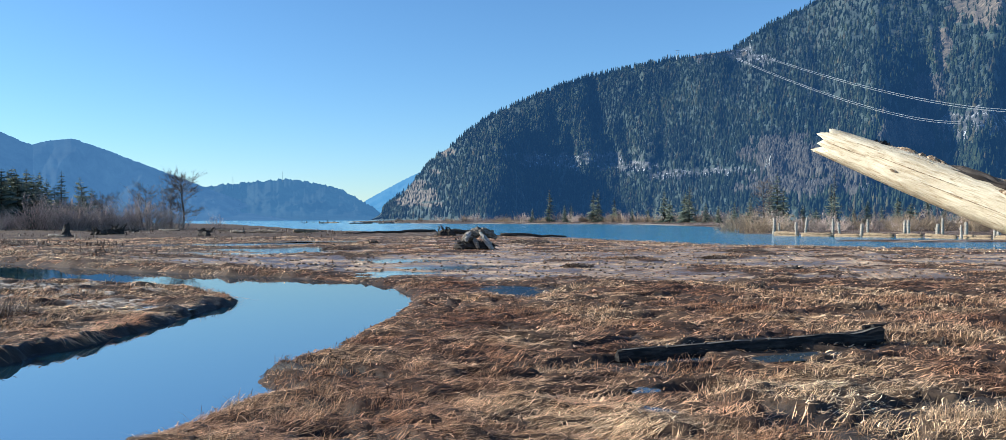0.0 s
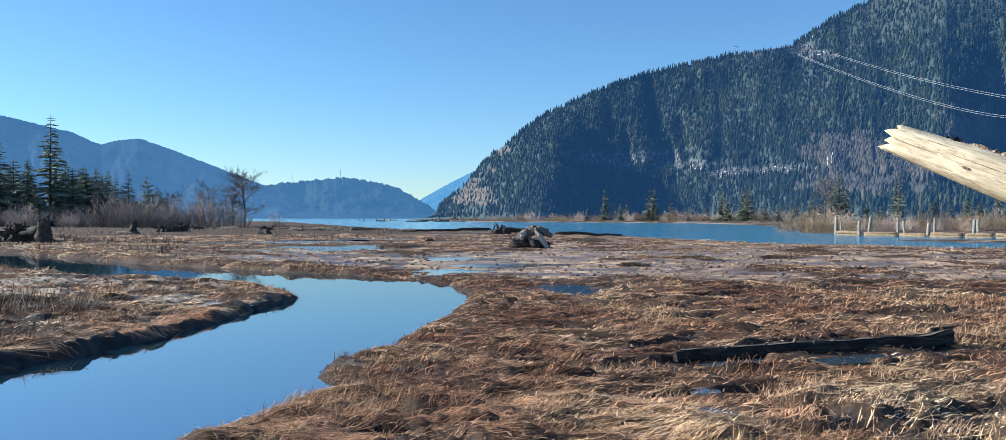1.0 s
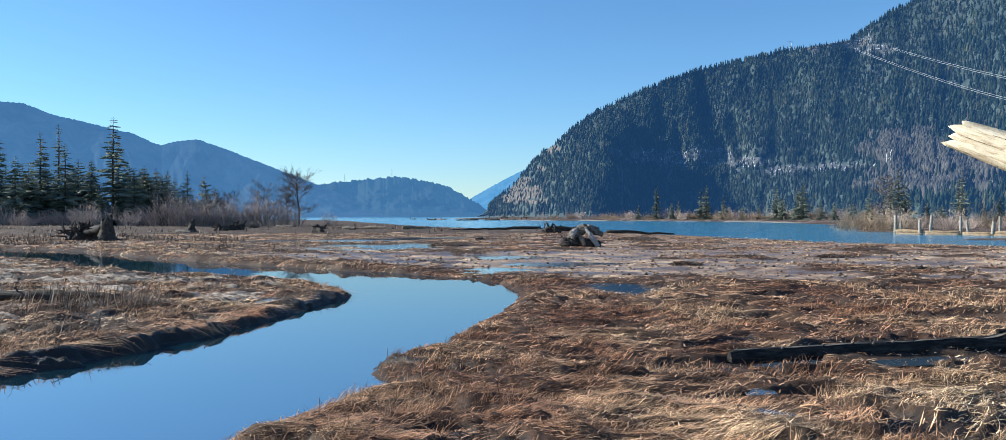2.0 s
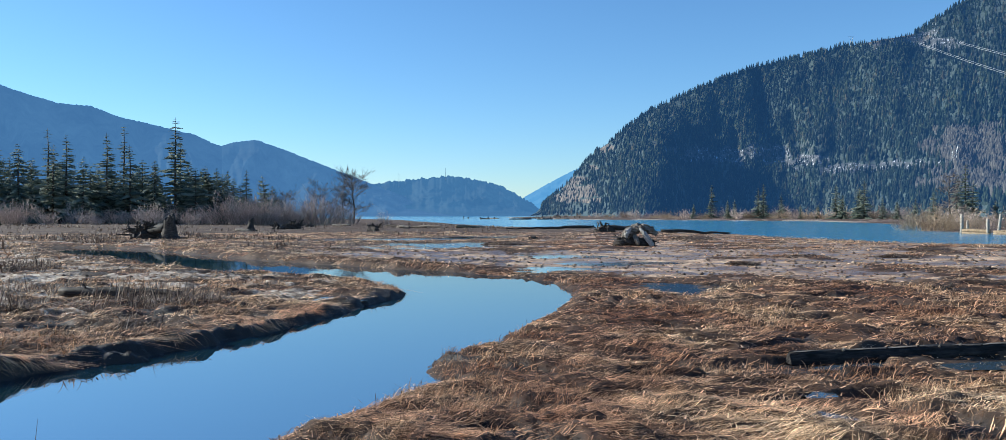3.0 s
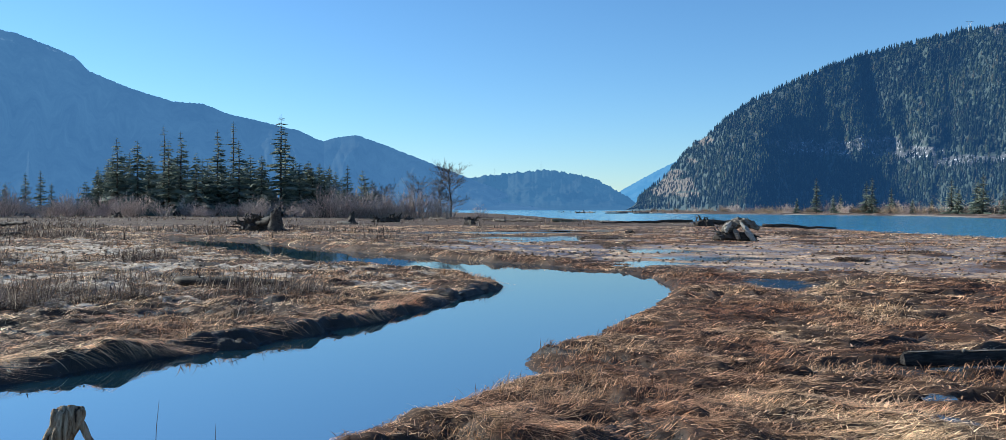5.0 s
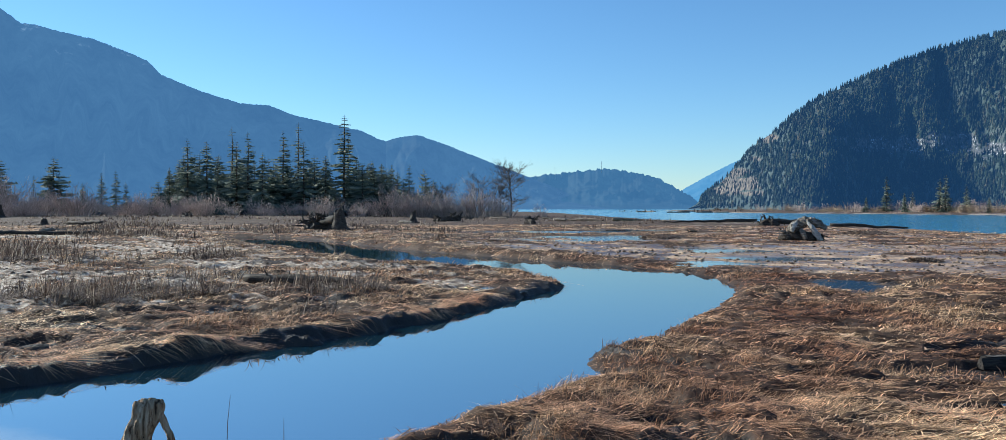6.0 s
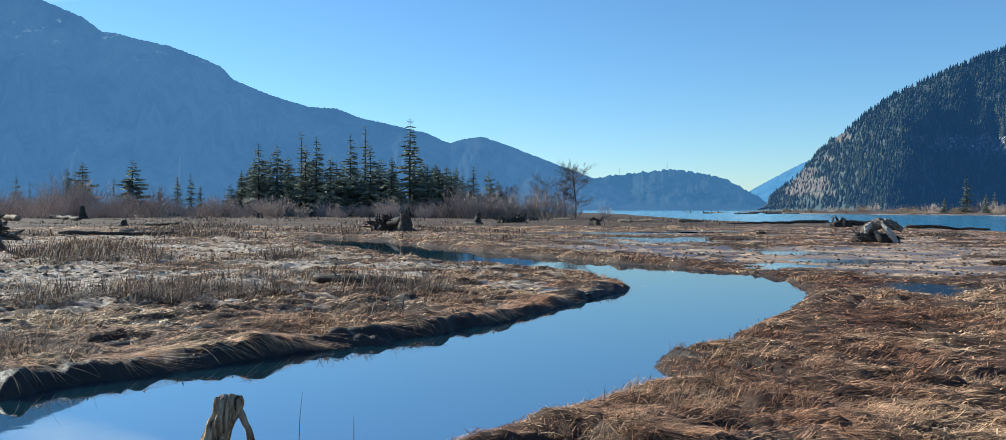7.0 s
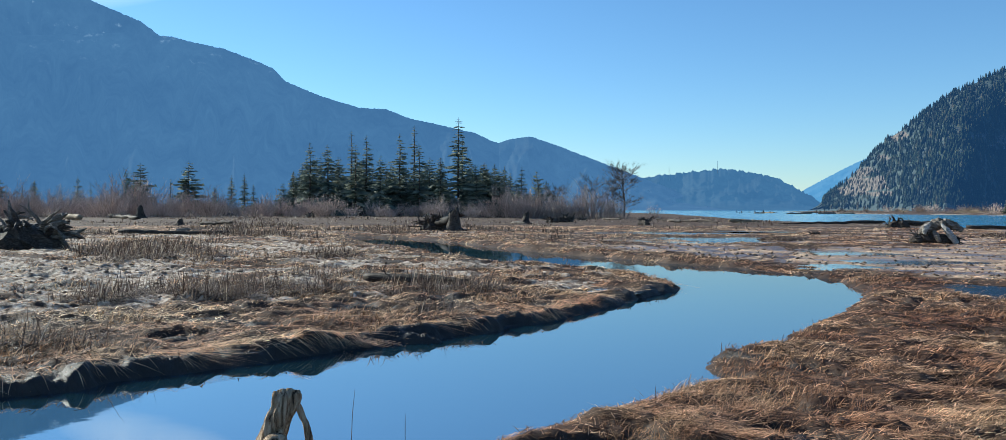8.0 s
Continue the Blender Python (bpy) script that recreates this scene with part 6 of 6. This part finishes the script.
    # small lumps on the near flat
    for k, (x, y, s) in enumerate(((5.6, 18.9, 0.28), (8.8, 25.6, 0.3), (9.4, 25.2, 0.18), (5.45, 10.6, 0.3))):
        root_wad(x, y, s, 90 + k, MAT["dark_wood"], "small dark root lump in the sedge", None, 7, k * 50)


build_driftwood()


def tussock(x, y, width, height, seed):
    """A rounded clump of dead sedge on the flat."""
    rng = random.Random(seed)
    ob = new("sedge_tussock")
    ob.matrix_basis = pose(x, y, ground_z(x, y) - 0.02, 0, 0, 0)
    mound = Shape()
    sides, vs, fs = 14, [], []
    for zz, rr in ((0.0, 1.0), (0.45, 0.85), (0.8, 0.5), (0.95, 0.15)):
        for k in range(sides):
            a = 2 * math.pi * k / sides
            q = rr * rng.uniform(0.85, 1.15)
            vs.append((math.cos(a) * width * q, math.sin(a) * width * 0.5 * q, zz * height * 0.8))
    for i in range(3):
        for k in range(sides):
            a, b = i * sides + k, i * sides + (k + 1) % sides
            fs.append((a, b, b + sides, a + sides))
    fs.append(tuple(range(3 * sides, 4 * sides)))
    mound.add(vs, fs)
    part("mound", mound, MAT["reed"], ob)
    tuft = Shape()
    for _ in range(420):
        a, q = rng.uniform(0, 2 * math.pi), math.sqrt(rng.random())
        p = Vector((math.cos(a) * q * width, math.sin(a) * q * width * 0.5, height * 0.7 * (1 - q * q)))
        d = Vector((math.cos(a) * q + rng.uniform(-0.4, 0.4), math.sin(a) * q + rng.uniform(-0.4, 0.4), 0.6))
        l = height * rng.uniform(0.4, 0.9)
        w = Vector((-d.y, d.x, 0)).normalized() * 0.018
        tuft.add([p - w, p + w, p + d * l * 0.6 + w * 0.6, p + d * l * 0.9 - Vector((0, 0, 0.25 * l))], [(0, 1, 2, 3)])
    tagged(part("blade_tuft", tuft, MAT["reed"], ob), kind="stuff")
    tagged(ob, "rounded brown clump of dead sedge on the mud flat", "tussock", "sedge tussocks")


for x, y, dx, tall in ((-4.05, 4.84, 0.03, 0.36), (-3.74, 5.08, 0.0, 0.17)):
    stalk = Shape()
    stalk.tube([(0, 0, -0.15), (dx * 0.4, 0, tall * 0.5), (dx, 0, tall)], [0.003, 0.0025, 0.001], 5)
    ob = new("reed_stalk")
    ob.matrix_basis = pose(x, y, WATER, 0, 0, 30)
    part("stem", stalk, MAT["reed"], ob)
    tagged(ob, "single thin dead stalk standing in the channel", "reed", "stalks in the channel")

for i, (x, y, w, h) in enumerate(((-8.3, 45.3, 1.35, 0.26), (1.9, 56.0, 1.5, 0.35), (8.5, 33.5, 0.7, 0.2), (5.0, 31.2, 0.8, 0.22), (2.4, 27.5, 0.5, 0.15), (11.5, 40, 1.0, 0.2), (-14.5, 36.5, 0.6, 0.18))):
    tussock(x, y, w, h, 300 + i)


def build_log_boom():
    """Old pilings and the floating logs moored between them."""
    rng = random.Random(5)
    places = [(-17.65, 92), (-18.0, 92.5), (-19.0, 89), (-19.5, 92), (-21.2, 88), (-21.6, 91), (-22.8, 86), (-23.2, 90), (-25.2, 85), (-25.5, 89), (-27.0, 84.5), (-27.3, 86), (-28.3, 80), (-28.55, 84), (-30.0, 79), (-30.2, 83), (-31.2, 76)]
    for az, d in places:
        x, y = polar(az, d)
        ob = new("mooring_pile")
        ob.matrix_basis = pose(x, y, -0.6, rng.uniform(-5, 5), rng.uniform(-7, 7), rng.uniform(0, 360))
        sh = Shape()
        h = rng.uniform(1.7, 2.4)
        r = rng.uniform(0.11, 0.17)
        sh.tube([(0, 0, 0), (0.01, 0, h * 0.4), (0, 0.02, h * 0.8), (0, 0, h)], [r * 1.1, r, r * 0.95, r * 0.8], 9, 0.08, rng)
        part("post", sh, MAT["pile_wood"], ob, smooth_faces=True)
        tagged(ob, "weathered grey timber pile standing in shallow water", "pile", "mooring piles")
    ends = [(-17.7, 90.5), (-19.3, 88.5), (-21.3, 87.3), (-22.9, 85.5), (-24.8, 84), (-26.4, 83), (-28.2, 81), (-30.0, 78.5), (-32.5, 74)]
    for i, (a, b) in enumerate(zip(ends, ends[1:])):
        for k, off in enumerate((0.0, 0.55)):
            (x0, y0), (x1, y1) = polar(a[0], a[1] + off), polar(b[0] + 0.15, b[1] + off)
            r = rng.uniform(0.11, 0.18)
            log_thing((x0, y0, WATER + 0.06 + rng.uniform(0.12, 0.26) * k), (x1, y1, WATER + 0.06 + rng.uniform(0.1, 0.26) * k), r, r * 0.85, MAT["boom_wood"], "pale floating boom log moored along the piles", 120 + 2 * i + k, "boom_log", 1, 0.03, 8)


build_log_boom()


def build_far_piles():
    """Old dark piles and stranded logs in the far reach of the inlet."""
    rng = random.Random(15)
    for _ in range(34):
        x, y = polar(rng.uniform(3.0, 13.5), rng.uniform(420, 640))
        ob = new("old_pile")
        ob.matrix_basis = pose(x, y, -1.5, rng.uniform(-4, 4), rng.uniform(-4, 4), rng.uniform(0, 90))
        sh = Shape()
        h = rng.uniform(1.9, 3.0)
        sh.tube([(0, 0, 0), (0.02, 0, h * 0.6), (0, 0, h)], [0.28, 0.26, 0.2], 7, 0.1, rng)
        part("post", sh, MAT["dark_wood"], ob)
        tagged(ob, "old dark mooring pile far out in the inlet", "pile", "old far piles")
    for k in range(9):
        a, d = rng.uniform(4.0, 12.5), rng.uniform(380, 560)
        (x0, y0), (x1, y1) = polar(a, d), polar(a + rng.uniform(0.6, 1.5), d + rng.uniform(-8, 8))
        log_thing((x0, y0, WATER + 0.15), (x1, y1, WATER + 0.2), 0.4, 0.3, MAT["grey_wood" if k % 3 else "boom_wood"], "drifting log in the far inlet", 160 + k, "floating_log", 1, 0.1, 7)


build_far_piles()


def build_power_line():
    """Two towers on the shoulder and cable bundles sweeping down across the slope."""
    def at(az, el, d):
        x, y = polar(az, d)
        return Vector((x, y, 1.6 + d * math.tan(radians(el))))

    spans = [((-17.6, 10.15, 1500), (-24.9, 7.56, 820), (-33.5, 6.4, 480), 2), ((-15.4, 10.3, 1500), (-21.25, 7.65, 900), (-28.3, 5.72, 520), 2)]
    for a, m, b, count in spans:
        for k in range(count):
            p0, pm, p1 = at(*a), at(*m), at(*b)
            up = Vector((0, 0, 2.2 * (k - 0.5)))
            sh = Shape()
            pts = []
            for i in range(25):
                u = i / 24
                pts.append((p0 + up) * (2 * (u - 0.5) * (u - 1)) + (pm + up * 0.75) * (4 * u * (1 - u)) + (p1 + up * 0.5) * (2 * u * (u - 0.5)))
            sh.tube(pts, [0.20 - 0.11 * i / 24 for i in range(25)], 5, 0, rng=random.Random(1))
            ob = new("power_cable", sh.mesh("power_cable", MAT["cable"]))
            tagged(ob, "pale sagging high-voltage cable above the forest", "cable", "power cables")
    for az, el, d, h in ((-11.6, 10.55, 1700, 22), (-16.2, 10.75, 1745, 26), (-5.7, 3.55, 1250, 26), (-17.3, 3.0, 900, 20)):
        x, y, zz = [float(q) for q in slope_place(az, min(el / float(RIDGE(az)), 0.995))]
        ob = new("power_tower")
        ob.matrix_basis = pose(x, y, zz - 1, 0, 0, 20)
        for sx in (-1, 1):
            leg = Shape()
            leg.tube([(sx * 2.6, 0, 0), (sx * 2.0, 0, h * 0.7), (sx * 4.2, 0, h)], [0.4, 0.35, 0.3], 4)
            part("leg", leg, MAT["steel"], ob)
        arm = Shape()
        arm.tube([(-8, 0, h * 0.98), (0, 0, h), (8, 0, h * 0.98)], [0.3, 0.4, 0.3], 4)
        part("cross_arm", arm, MAT["steel"], ob)
        brace = Shape()
        brace.tube([(-2.3, 0, h * 0.3), (2.1, 0, h * 0.6)], [0.25, 0.25], 4)
        part("brace", brace, MAT["steel"], ob)
        tagged(ob, "steel lattice power tower on the mountainside", "pylon", "power towers")
    for az, el, d in ((17.6, 2.2, 4060), (14.5, 2.6, 4060)):
        x, y = polar(az, d)
        ob = new("radio_mast")
        ob.matrix_basis = pose(x, y, 1.6 + d * math.tan(radians(el)), 0, 0, 0)
        mast = Shape()
        mast.tube([(0, 0, -20), (0, 0, 42)], [1.1, 0.7], 4)
        part("mast", mast, MAT["steel"], ob)
        tagged(ob, "thin radio mast on the wooded hilltop", "mast")


build_power_line()
